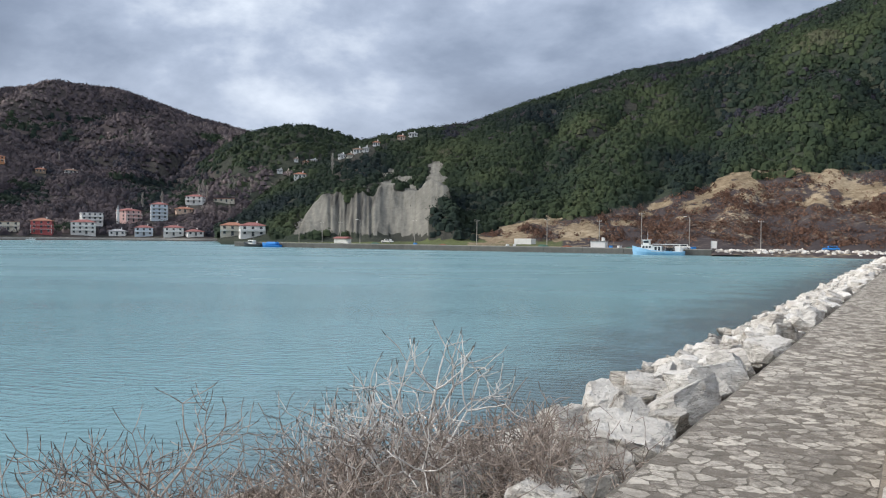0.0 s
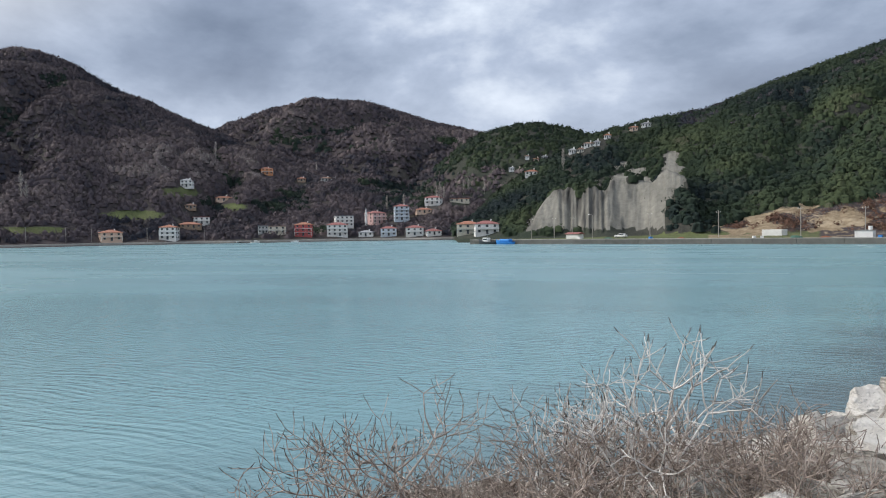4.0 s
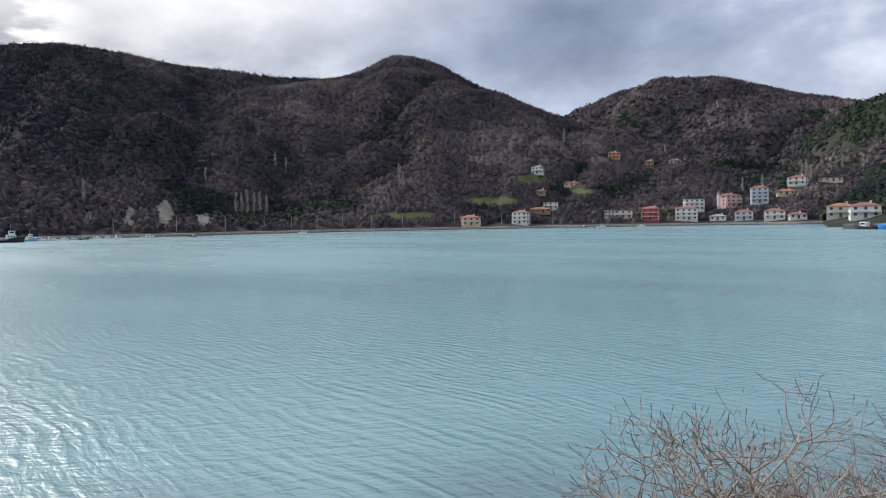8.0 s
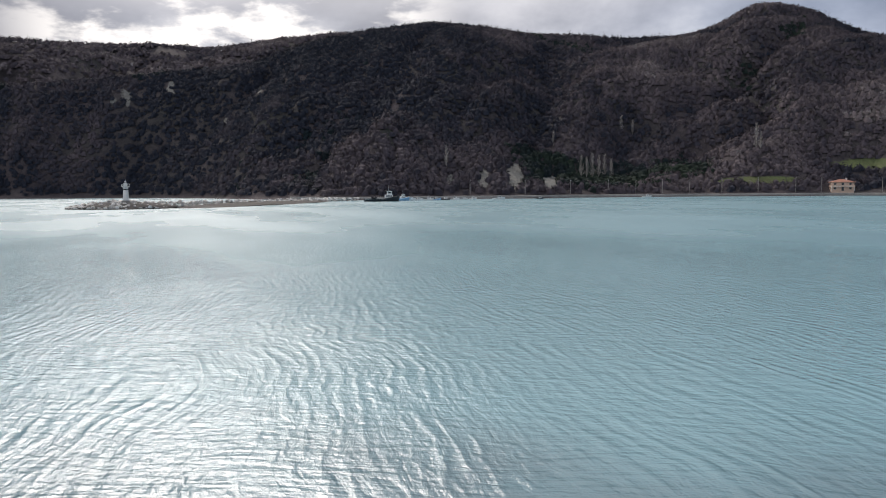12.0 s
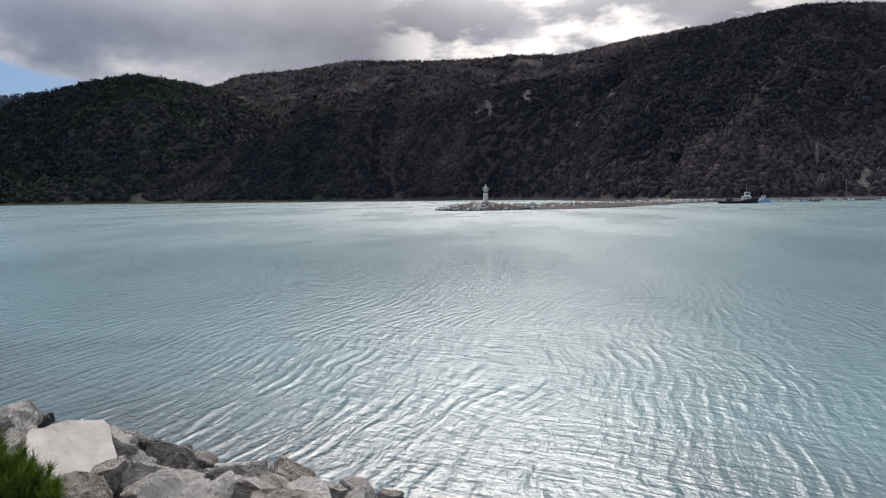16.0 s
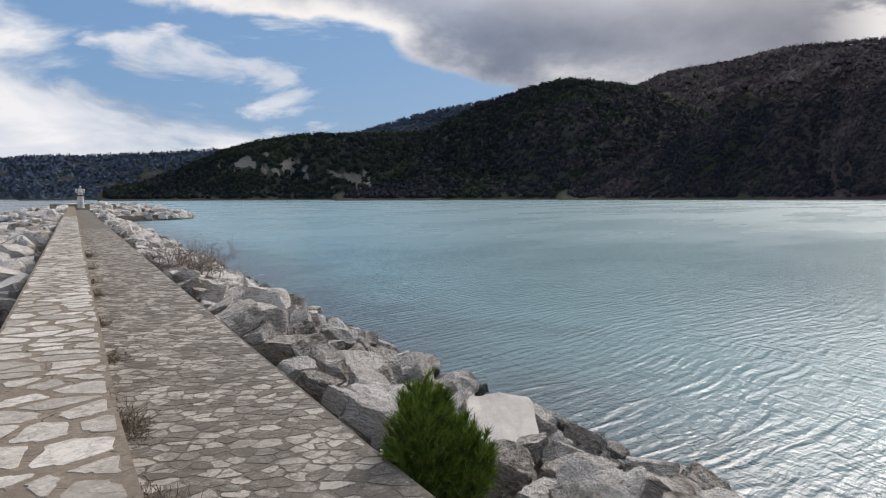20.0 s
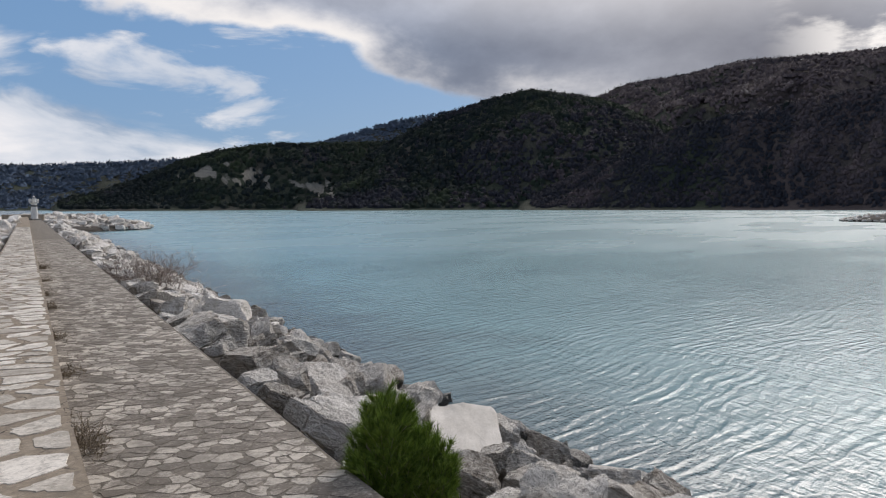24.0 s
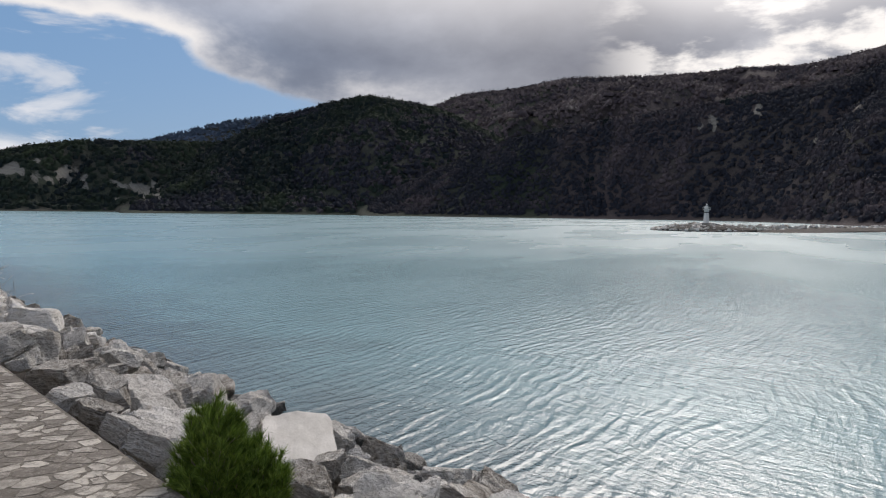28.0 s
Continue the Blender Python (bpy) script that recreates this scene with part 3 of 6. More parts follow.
def build_land():
    az = np.concatenate([np.arange(-112, -40, 0.8), np.arange(-40, -0.5, 0.33), np.arange(-0.5, 12.5, 0.08), np.arange(12.6, 60, 0.33), np.arange(60, 95, 0.2), np.arange(95, 160, 0.3), np.arange(160.3, 204.5, 0.8)])
    r = np.concatenate([np.linspace(200, 480, 100), np.geomspace(485, 1300, 80), np.geomspace(1330, 4800, 26)])
    A, R = np.meshgrid(az, r, indexing="ij")
    X, Y = -np.sin(np.radians(A)) * R, np.cos(np.radians(A)) * R
    Z, who = land_height(A, R)
    Z = np.maximum(Z, flat_height(X, Y))
    green, rock, sand, meadow = zones(A, R, Z)
    # ribs of the bare cliff and ledges of the sea cliff
    Z = Z + rock * 1.2 * fbm(X / 6, Y / 6, 17) * (Z > 4)
    Z = Z + 1.3 * fbm(X / 8, Y / 8, 18) * ((A < -2) & (A > -40) & (R < 420) & (Z > 2.2))
    EL = np.degrees(np.arctan2(Z - EYE_Z, R))
    n, m = A.shape
    i = (np.arange(n - 1)[:, None] * m + np.arange(m - 1)).ravel()
    faces = np.stack([i, i + m, i + m + 1, i + 1], 1)
    col = np.stack([green, rock, meadow, np.ones_like(rock)], -1).reshape(-1, 4)
    ob = sheet("ground", np.stack([X, Y, Z], -1).reshape(-1, 3), faces, M_HILL, {"sand": sand, "beds": cliff_beds(A, EL) * (0.35 + 0.65 * cliff_ribs(A, EL))}, {"zone": col}, smooth=True)
    tagged(ob, "wooded winter hills with a bare marl cliff and shore", "hills", kind="structure")


def build_water():
    """One sheet to the horizon."""
    r = np.concatenate([[0.5], np.geomspace(3, 4900, 40)])
    a = np.linspace(0, 2 * np.pi, 97)[:-1]
    X, Y = np.cos(a)[:, None] * r, np.sin(a)[:, None] * r
    n, m = X.shape
    i = np.arange(n)[:, None]
    j = np.arange(m - 1)
    k = ((i + 1) % n)
    faces = np.stack([(i * m + j), (i * m + j + 1), (k * m + j + 1), (k * m + j)], -1).reshape(-1, 4)
    ob = sheet("water", np.stack([X, Y, X * 0], -1).reshape(-1, 3), faces, M_WATER, smooth=True)
    tagged(ob, "turquoise rippled sea water of the sheltered bay", "water", kind="structure")


def build_woods():
    """Far woods: each tree a dome of small sprays."""
    stock = {}
    for key, az0, az1, r0, r1, step, size in (("green", -50, 20, 262, 640, 2.8, 2.2), ("left", 8, 118, 345, 870, 3.1, 2.7), ("pine", -4, 21, 560, 930, 6, 3.2), ("middle", 4, 40, 640, 1330, 5.2, 4.0),
                                              ("far", 70, 120, 1100, 1720, 7, 5.0), ("dark", 101, 135, 760, 1100, 5.0, 4.0), ("bluff", 117, 152, 950, 1150, 5.2, 3.9), ("spur", 138, 158, 1300, 1570, 9, 5.5), ("distant", 118, 172, 2000, 2720, 14, 10)):
        k = list(HILLS).index(key)
        n = int(radians(az1 - az0) * (r1 * r1 - r0 * r0) / 2 / step ** 2)
        a = RNG.uniform(az0, az1, n)
        r = np.sqrt(RNG.uniform(r0 * r0, r1 * r1, n))
        z, who = land_height(a, r)
        c = along_list(HILLS[key]["far"], a)
        green, rock, sand, meadow = zones(a, r, z)
        x, y = -np.sin(np.radians(a)) * r, np.cos(np.radians(a)) * r
        keep = (who == k) & (r < c * 1.03) & (z > 2.2) & (rock < 0.5) & (sand + 0.35 * RNG.random(n) < 0.62) & (meadow + 0.35 * RNG.random(n) < 0.62)
        patch = fbm(x / 75, y / 75, 41)
        mottle = fbm(x / 22, y / 22, 44)
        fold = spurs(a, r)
        brown = key in ("left", "middle", "far")
        # evergreens keep together: in the ravines of the brown hills, everywhere on the green one
        p_green = {"green": 1.0, "pine": 1.0, "middle": 0.10, "bluff": 0.85, "dark": 0.62, "distant": 0.5, "spur": 0.85}.get(key, 0.06)
        p_green = p_green + 0.5 * patch + 0.28 * mottle - (0.55 * fold if brown else 0)
        p_green = p_green + 0.45 * bump_at(a, np.degrees(z / r), 60, 1.5, 8, 2) + 0.5 * bump_at(a, np.degrees(z / r), 21, 3.6, 4, 1.3) + 0.35 * bump_at(a, np.degrees(z / r), 31, 2.2, 3, 1)
        if key == "pine":
            p_green = p_green - 0.75 * np.clip((5.7 - np.degrees(z / r)) / 1.2, 0, 1)
        cut = np.interp(a, [-40, -24, -21, -18, -14, -10, -6, -3], [5.0, 4.3, 4.2, 3.4, 2.2, 1.3, 1.0, 0.3])
        p_green = np.where((key == "green") & (a < -3) & (np.degrees((z - EYE_Z) / r) < cut), 0.25, p_green)
        p_green = p_green - np.where((key == "green") & (a < 0), 0.35 * np.clip((np.degrees(z / r) - 6.0) / 3, 0, 1), 0)
        ever = p_green + RNG.normal(0, 0.07, n) > 0.5
        # shade of the folds is put into the tint: ravines darker, spurs lighter
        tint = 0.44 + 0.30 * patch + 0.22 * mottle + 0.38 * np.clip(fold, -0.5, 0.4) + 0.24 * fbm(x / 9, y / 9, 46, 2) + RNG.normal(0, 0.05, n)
        tint = np.where(ever & (key == "green"), 0.42 + 0.5 * fbm(x / 42, y / 42, 43) + 0.25 * mottle + 0.3 * fold + RNG.normal(0, 0.06, n), tint)
        grey = fbm(x / 26, y / 60, 51) > 0.40
        tint = tint - np.where(ever & brown, 0.24, 0)
        # shade and haze are put into the tint: backlit hills darker, far ridge paler
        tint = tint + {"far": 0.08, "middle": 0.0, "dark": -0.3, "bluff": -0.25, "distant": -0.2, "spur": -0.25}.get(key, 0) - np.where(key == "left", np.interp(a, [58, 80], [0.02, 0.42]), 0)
        tint = np.clip(tint, 0, 0.93)
        tint = np.where(grey & ~ever, np.clip(tint + 0.14, 0, 0.9), tint)
        # pale bare clump and single pale poplars
        el = np.degrees(np.arctan2(z - EYE_Z, r))
        pale = (bump_at(a, el, 39.5, 4.6, 3.0, 0.45) > 0.5) | (bump_at(a, el, 64.4, 1.0, 0.6, 0.9) > 0.5)
        tint = np.where(pale, 0.88, tint)
        ever &= ~pale
        for ha, hr, hw in HOUSES:
            keep &= ~((np.abs(a - ha) * 0.01745 * hr < hw / 2 + 2.5) & (r < hr + 5) & (r > hr - (12 if hr > 420 else 30)))
        tint = np.where((key == "green") & ~ever, tint * 0.55, tint)
        keep &= ~((a > 1.0) & (a < 12.5) & (r < 300))
        bank = (key == "green") & (a < -3) & (el < cut)
        keep &= ~bank | (RNG.random(n) < 0.8)
        s = size * RNG.uniform(0.65, 1.3, n) * np.where(bank, 0.5, 1.0)
        close = np.full(n, r0 < 400)
        # slope of the hill under each tree
        dr, da = 9.0, np.degrees(9.0 / r)
        zr, za = (land_height(a, r + dr)[0] - z) / 9, (land_height(a + da, r)[0] - z) / 9
        ur, ua = np.stack([x / r, y / r], 1), np.stack([-y / r, x / r], 1)
        lean = np.concatenate([-np.clip(zr, -1, 1)[:, None] * ur - np.clip(za, -1, 1)[:, None] * ua, np.ones((n, 1))], 1)
        lean /= np.linalg.norm(lean, axis=1, keepdims=True)
        # distant and spur ridges take the woods with haze in their colour
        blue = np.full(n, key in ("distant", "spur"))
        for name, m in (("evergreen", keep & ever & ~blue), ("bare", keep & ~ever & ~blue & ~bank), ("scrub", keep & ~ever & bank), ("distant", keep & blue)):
            if name == "scrub":
                j = np.repeat(np.where(m)[0], 7)
                if len(j):
                    ja, jr = a[j] + RNG.normal(0, 0.5, len(j)), r[j] + RNG.normal(0, 3.0, len(j))
                    jz = np.maximum(land_height(ja, jr)[0], 1.3)
                    spot = np.stack([-np.sin(np.radians(ja)) * jr, np.cos(np.radians(ja)) * jr, jz - 0.3], 1)
                    stock.setdefault(name, []).append((spot, RNG.uniform(0.5, 1.5, len(j)), np.clip(RNG.normal(0.45, 0.2, len(j)), 0, 1), lean[j], close[j]))
                continue
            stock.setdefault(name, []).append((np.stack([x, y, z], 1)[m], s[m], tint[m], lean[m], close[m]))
    for name, mat, label in (("evergreen", M_EVER, "dark green evergreen woods covering the hillsides"), ("bare", M_BARE, "bare brown winter woods covering the hillsides"), ("scrub", M_SCRUB, "rust-brown scrub on the bank behind the quay"), ("distant", M_HAZEWOOD, "woods on the distant ridge, tinted blue-grey for haze")):
        every = [np.concatenate(v) for v in zip(*stock[name])]
        verts, tints, rounds = [], [], []
        for near, count, spray in ((True, 12, 0.27), (False, 8, 0.36)):
            base, s, tint, slope = (v[every[4] == near] for v in every[:4])
            n = len(base)
            if not n:
                continue
            if name == "scrub":
                count, spray = 18, 0.22
            if name == "bare":
                count, spray = (8, 0.23) if near else (5, 0.30)
            d = RNG.normal(size=(n, count, 3))
            d[..., 2] = np.abs(d[..., 2]) * 1.1 - 0.2
            d /= np.linalg.norm(d, axis=-1, keepdims=True)
            q = RNG.uniform(0.78 if name == "bare" else 0.82, 1.12, (n, count, 1)) * (1 + 0.22 * np.sin(3 * d[..., :1] + 7 * tint[:, None, None]) * np.sin(4 * d[..., 1:2] + s[:, None, None] * 5))
            high = {"evergreen": 0.8, "distant": 0.3}.get(name, 0.75)
            c = base[:, None] + d * q * s[:, None, None] * (1, 1, high) + (np.array([0, 0, 0.4]) * s[:, None])[:, None]
            v = RNG.normal(size=(n, count, 3, 3)) * spray * s[:, None, None, None]
            out = (v * d[:, :, None]).sum(-1, keepdims=True)
            v = v - d[:, :, None] * out * (0.6 if name == "evergreen" else 0.45)
            verts.append((c[:, :, None] + v).reshape(-1, 3))
            tints.append(np.repeat(tint, count * 3))
            up = (1.2 if name == "bare" else 0.8) * d + RNG.normal(0, 0.08, d.shape) + (1.5 if name == "bare" else 2.8) * slope[:, None]
            up /= np.linalg.norm(up, axis=-1, keepdims=True)
            rounds.append(np.repeat(up.reshape(-1, 3), 3, axis=0))
            if name == "bare":
                # the rounded mass of twigs, and a few fine shoots that stand out of it
                turn = RNG.uniform(0, 2, (n, 1)) + np.arange(4) * np.pi * 0.5
                ring = np.stack([np.cos(turn), np.sin(turn), turn * 0], -1)
                low = ring * RNG.uniform(0.75, 1.15, (n, 4, 1)) + (0, 0, -0.1)
                mid = ring * RNG.uniform(0.5, 0.85, (n, 4, 1)) + np.array([0, 0, 1.0]) * RNG.uniform(0.55, 0.9, (n, 4, 1))
                top = np.zeros((n, 4, 3)) + np.array([0, 0, 1.0]) * RNG.uniform(0.95, 1.35, (n, 1, 1))
                nl, nm = np.roll(low, -1, 1), np.roll(mid, -1, 1)
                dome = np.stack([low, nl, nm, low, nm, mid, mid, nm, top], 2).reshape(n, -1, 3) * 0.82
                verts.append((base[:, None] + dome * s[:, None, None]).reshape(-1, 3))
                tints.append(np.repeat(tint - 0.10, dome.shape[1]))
                face = 1.3 * dome + 1.5 * slope[:, None]
                rounds.append((face / np.linalg.norm(face, axis=-1, keepdims=True)).reshape(-1, 3))
                m = 6 if near else 4
                d = RNG.normal(size=(n, m, 3)) * (0.5, 0.5, 0.25) + (0, 0, 1)
                d /= np.linalg.norm(d, axis=-1, keepdims=True)
                foot = base[:, None] + RNG.normal(size=(n, m, 3)) * (0.5, 0.5, 0.15) * s[:, None, None]
                tip = foot + d * s[:, None, None] * RNG.uniform(0.9, 1.5, (n, m, 1))
                wide = np.cross(d, RNG.normal(size=(n, m, 3))) * 0.06 * s[:, None, None]
                verts.append(np.stack([foot - wide, foot + wide, tip], 2).reshape(-1, 3))
                tints.append(np.repeat(tint + 0.05, 3 * m))
                face = 0.8 * d + 1.5 * slope[:, None]
                rounds.append(np.repeat((face / np.linalg.norm(face, axis=-1, keepdims=True)).reshape(-1, 3), 3, axis=0))
                continue
            # the closed inside of the crown
            k = np.arange(6) * np.pi / 3
            turn = RNG.uniform(0, 1, (n, 1)) + k
            ring = np.stack([np.cos(turn), np.sin(turn), turn * 0], -1)
            wob = RNG.uniform(0.75, 1.15, (n, 12, 1))
            low, mid = ring * 0.98 * wob[:, :6] + (0, 0, -0.35), ring * 0.72 * wob[:, 6:] + np.array([0, 0, 0.5 + 0.42 * high]) * (0.5 + 0.5 * wob[:, :6])
            top = np.zeros((n, 6, 3)) + (0, 0, 0.45 + 0.85 * high)
            nl, nm = np.roll(low, -1, 1), np.roll(mid, -1, 1)
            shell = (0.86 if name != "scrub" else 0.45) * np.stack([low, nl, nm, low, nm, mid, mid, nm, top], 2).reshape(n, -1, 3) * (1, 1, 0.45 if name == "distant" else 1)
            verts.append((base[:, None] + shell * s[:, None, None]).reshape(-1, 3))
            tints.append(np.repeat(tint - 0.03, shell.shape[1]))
            face = shell - (0, 0, 0.1)
            face = face / np.linalg.norm(face, axis=-1, keepdims=True) + RNG.normal(0, 0.12, face.shape) + 2.8 * slope[:, None]
            rounds.append(face.reshape(-1, 3))
        v = np.concatenate(verts)
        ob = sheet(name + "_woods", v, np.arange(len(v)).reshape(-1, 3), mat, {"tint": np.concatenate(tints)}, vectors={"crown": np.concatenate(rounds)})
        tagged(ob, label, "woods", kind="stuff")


build_land()
build_water()
HOUSES = []

# ---- the breakwater ----
PATH_Z, WALL_Z = 2.3, 2.8


def ribbon(name, lines, mat, label, category="breakwater"):
    """A solid band whose cross-section (l, z) is swept along the two legs."""
    prof = lines
    pts = []
    for k in range(2):
        pts.append([shore(190 - 186 * k, l, z) for l, z in prof])
    mid = []
    for l, z in prof:
        a, b = shore(-1.5, l, z), pier(1.5, l, z)
        mid.append((a + b) / 2)
    pts = [pts[0], pts[1], mid, [pier(6, l, z) for l, z in prof], [pier(150, l, z) for l, z in prof]]
    bm = bmesh.new()
    rings = [[bm.verts.new(p) for p in ring] for ring in pts]
    n = len(prof)
    for a, b in zip(rings, rings[1:]):
        for i in range(n):
            bm.faces.new((a[i], a[(i + 1) % n], b[(i + 1) % n], b[i]))
    bm.faces.new(rings[0][::-1])
    bm.faces.new(rings[-1])
    bmesh.ops.recalc_face_normals(bm, faces=bm.faces)
    ob = part(name, bm, mat)
    return tagged(ob, label, category, kind="structure")


PATH_L = 2.22
core = ribbon("breakwater_core", [(-9.5, -1.5), (-5.5, 0.3), (-1.6, 1.9), (-0.5, 1.5), (2.0, 1.4), (3.6, 1.0), (6.5, 0.1), (10, -1.5)], M_SHADED_RUBBLE, "rubble core of the stone breakwater")
path = ribbon("pavement", [(0.0, 1.2), (0.0, PATH_Z), (PATH_L, PATH_Z), (PATH_L, 1.0)], M_BED, "mortared stone walkway on the breakwater", "pavement")
wall = ribbon("parapet_wall", [(-0.78, 1.2), (-0.80, WALL_Z), (0.30, WALL_Z), (0.29, 1.3)], M_MORTAR, "low wide stone parapet along the walkway", "parapet")


def boulder_mesh(seed, subdiv):
    """An angular block of quarried limestone."""
    rng = np.random.default_rng(seed)
    bm = bmesh.new()
    bmesh.ops.create_icosphere(bm, subdivisions=subdiv, radius=1.25)
    shape = np.array([1.0, rng.uniform(0.65, 0.95), rng.uniform(0.5, 0.78)])
    planes = []
    for k in range(6):
        d = np.eye(3)[k // 2] * (1 if k % 2 else -1) + rng.normal(0, 0.2, 3)
        planes.append((d / np.linalg.norm(d), rng.uniform(0.56, 0.78)))
    for k in range(7):
        d = rng.normal(size=3)
        planes.append((d / np.linalg.norm(d), rng.uniform(0.74, 0.95)))
    for v in bm.verts:
        p = np.array(v.co)
        for _ in range(2):
            for d, o in planes:
                e = p @ d
                if e > o:
                    p = p - d * (e - o)
        q = Vector(p) * 1.7 + Vector((seed * 7.7, 0, 0))
        split = abs(noise.noise(q * 1.6 + Vector((0, 3, 9))))
        p = p * (1 + 0.12 * noise.noise(q) + 0.09 * noise.noise(q * 2.9) + 0.045 * noise.noise(q * 7) - 0.05 * max(0.0, 1 - split / 0.06))
        v.co = Vector(p * shape)
    me = bpy.data.meshes.new("boulder")
    bm.to_mesh(me)
    bm.free()
    me.materials.append(M_ROCK)
    return me


FINE = [boulder_mesh(s, 4) for s in range(12)]
ROUGH = [boulder_mesh(s, 3) for s in range(12)]

TINY = [boulder_mesh(s, 2) for s in range(12)]


# the largest stones by the walkway: metres along the leg, towards the bay, half width
KEY = {
    "pier": [(12.2, 3.3, 0.50), (12.9, 2.8, 0.24), (13.8, 3.1, 0.24), (9.3, 2.75, 0.33), (8.6, 2.9, 0.28), (7.9, 3.0, 0.36), (6.8, 2.8, 0.2), (16.4, 3.4, 0.57), (16.6, 2.7, 0.42), (11.4, 3.6, 0.48),
             (14.2, 5.6, 0.38), (15.4, 7.1, 0.54), (13.2, 6.7, 0.55), (9.2, 4.5, 0.3), (6.7, 4.1, 0.34), (6.6, 4.9, 0.45), (8.1, 6.1, 0.34)],
    "shore": [(19.1, 6.3, 0.80), (13.7, 4.3, 0.42), (11.3, 3.0, 0.56), (15.1, 5.6, 0.60), (10.8, 3.6, 0.42), (9.9, 3.9, 0.48), (8.8, 2.75, 0.53), (7.5, 2.75, 0.42), (7.2, 3.2, 0.33), (6.9, 2.55, 0.22), (10.9, 4.8, 0.32),
              (16.9, 7.4, 0.40), (16.1, 3.3, 0.65), (18.0, 2.75, 0.51), (20.9, 3.6, 0.45), (12.3, 2.6, 0.32)],
}


def boulder_places():
    """Leg, metres along, metres towards the bay, height, size of the armour stones."""
    rng = np.random.default_rng(5)
    out = []
    for leg, stones in KEY.items():
        for s, l, half in stones:
            l = max(l, 2.5 + 0.85 * half)
            f = max(0.0, (l - 2.7) / (5.3 if leg == "pier" else 4.6))
            out.append((leg, s, l, 2.05 * max(0.0, 1 - f) ** 0.85 - 0.2 * half, half * (1.1 if leg == "pier" else 1.18)))
    for leg, s0, s1 in (("pier", 1.5, 150), ("shore", -1.0, 186)):
        s = s0
        while s < s1:
            grow = 1.0 if s < 70 else 1.5
            l = 3.0
            while l < 8.6:
                bulge = 3.6 * math.exp(-((s - 3.0) / 6.0) ** 2) if leg == "shore" else 2.0 * math.exp(-(s / 5.0) ** 2)
                reach = (8.0 if leg == "pier" else 7.3) + bulge
                f = (l - 2.7) / (reach - 2.7)
                if f < 1.08 and all(math.hypot(s - a, l - b) > h + 0.28 for a, b, h in KEY[leg]) and not (leg == "pier" and math.hypot(s - 9.2, l - 5.5) < 1.0):
                    size = rng.uniform(0.29, 0.52) * grow * (1.1 - 0.25 * f)
                    if rng.random() < 0.12:
                        size *= 1.45
                    z = 2.05 * max(0.0, 1 - f) ** 0.85 - 0.18 + rng.uniform(-0.15, 0.22)
                    out.append((leg, s + rng.uniform(-0.3, 0.3), l + rng.uniform(-0.2, 0.25), z, size))
                l += 0.70 * grow
            s += 0.74 * grow
    for s in np.arange(-1.0, 60, 1.2):
        for l in np.arange(-1.75, -8, -1.15):
            out.append(("shore", s + rng.uniform(-0.4, 0.4), l + rng.uniform(-0.3, 0.2), 2.0 - 1.9 * ((-1.6 - l) / 6.4) ** 1.3 + rng.uniform(-0.25, 0.3), rng.uniform(0.5, 0.95)))
    s = 0.5
    while s < 150:
        grow = 1.0 if s < 60 else 1.4
        l = -1.65
        while l > -8:
            f = (-1.6 - l) / 6.4
            z = 2.0 - 1.9 * f ** 1.3 + rng.uniform(-0.25, 0.3)
            out.append(("pier", s + rng.uniform(-0.4, 0.4), l + rng.uniform(-0.3, 0.2), z, rng.uniform(0.5, 0.95) * grow))
            l -= 1.15 * grow
        s += 1.2 * grow
    return out


def joined_boulders(name, items, meshes, label):
    vs, fs, n = [], [], 0
    cache = []
    for me in meshes:
        v = np.empty(len(me.vertices) * 3, np.float32)
        me.vertices.foreach_get("co", v)
        f = np.empty(len(me.polygons) * 3, np.int32)
        me.polygons.foreach_get("vertices", f)
        cache.append((v.reshape(-1, 3), f.reshape(-1, 3)))
    for k, m in items:
        v, f = cache[k]
        m = np.array(m)
        vs.append(v @ m[:3, :3].T + m[:3, 3])
        fs.append(f + n)
        n += len(v)
    return tagged(sheet(name, np.concatenate(vs), np.concatenate(fs), M_ROCK), label, "boulders", kind="stuff")


def turned(rng, p, size):
    return pose(*p, rng.uniform(-22, 22), rng.uniform(-22, 22), rng.uniform(0, 360)) @ Matrix.Diagonal((size, size, size, 1))


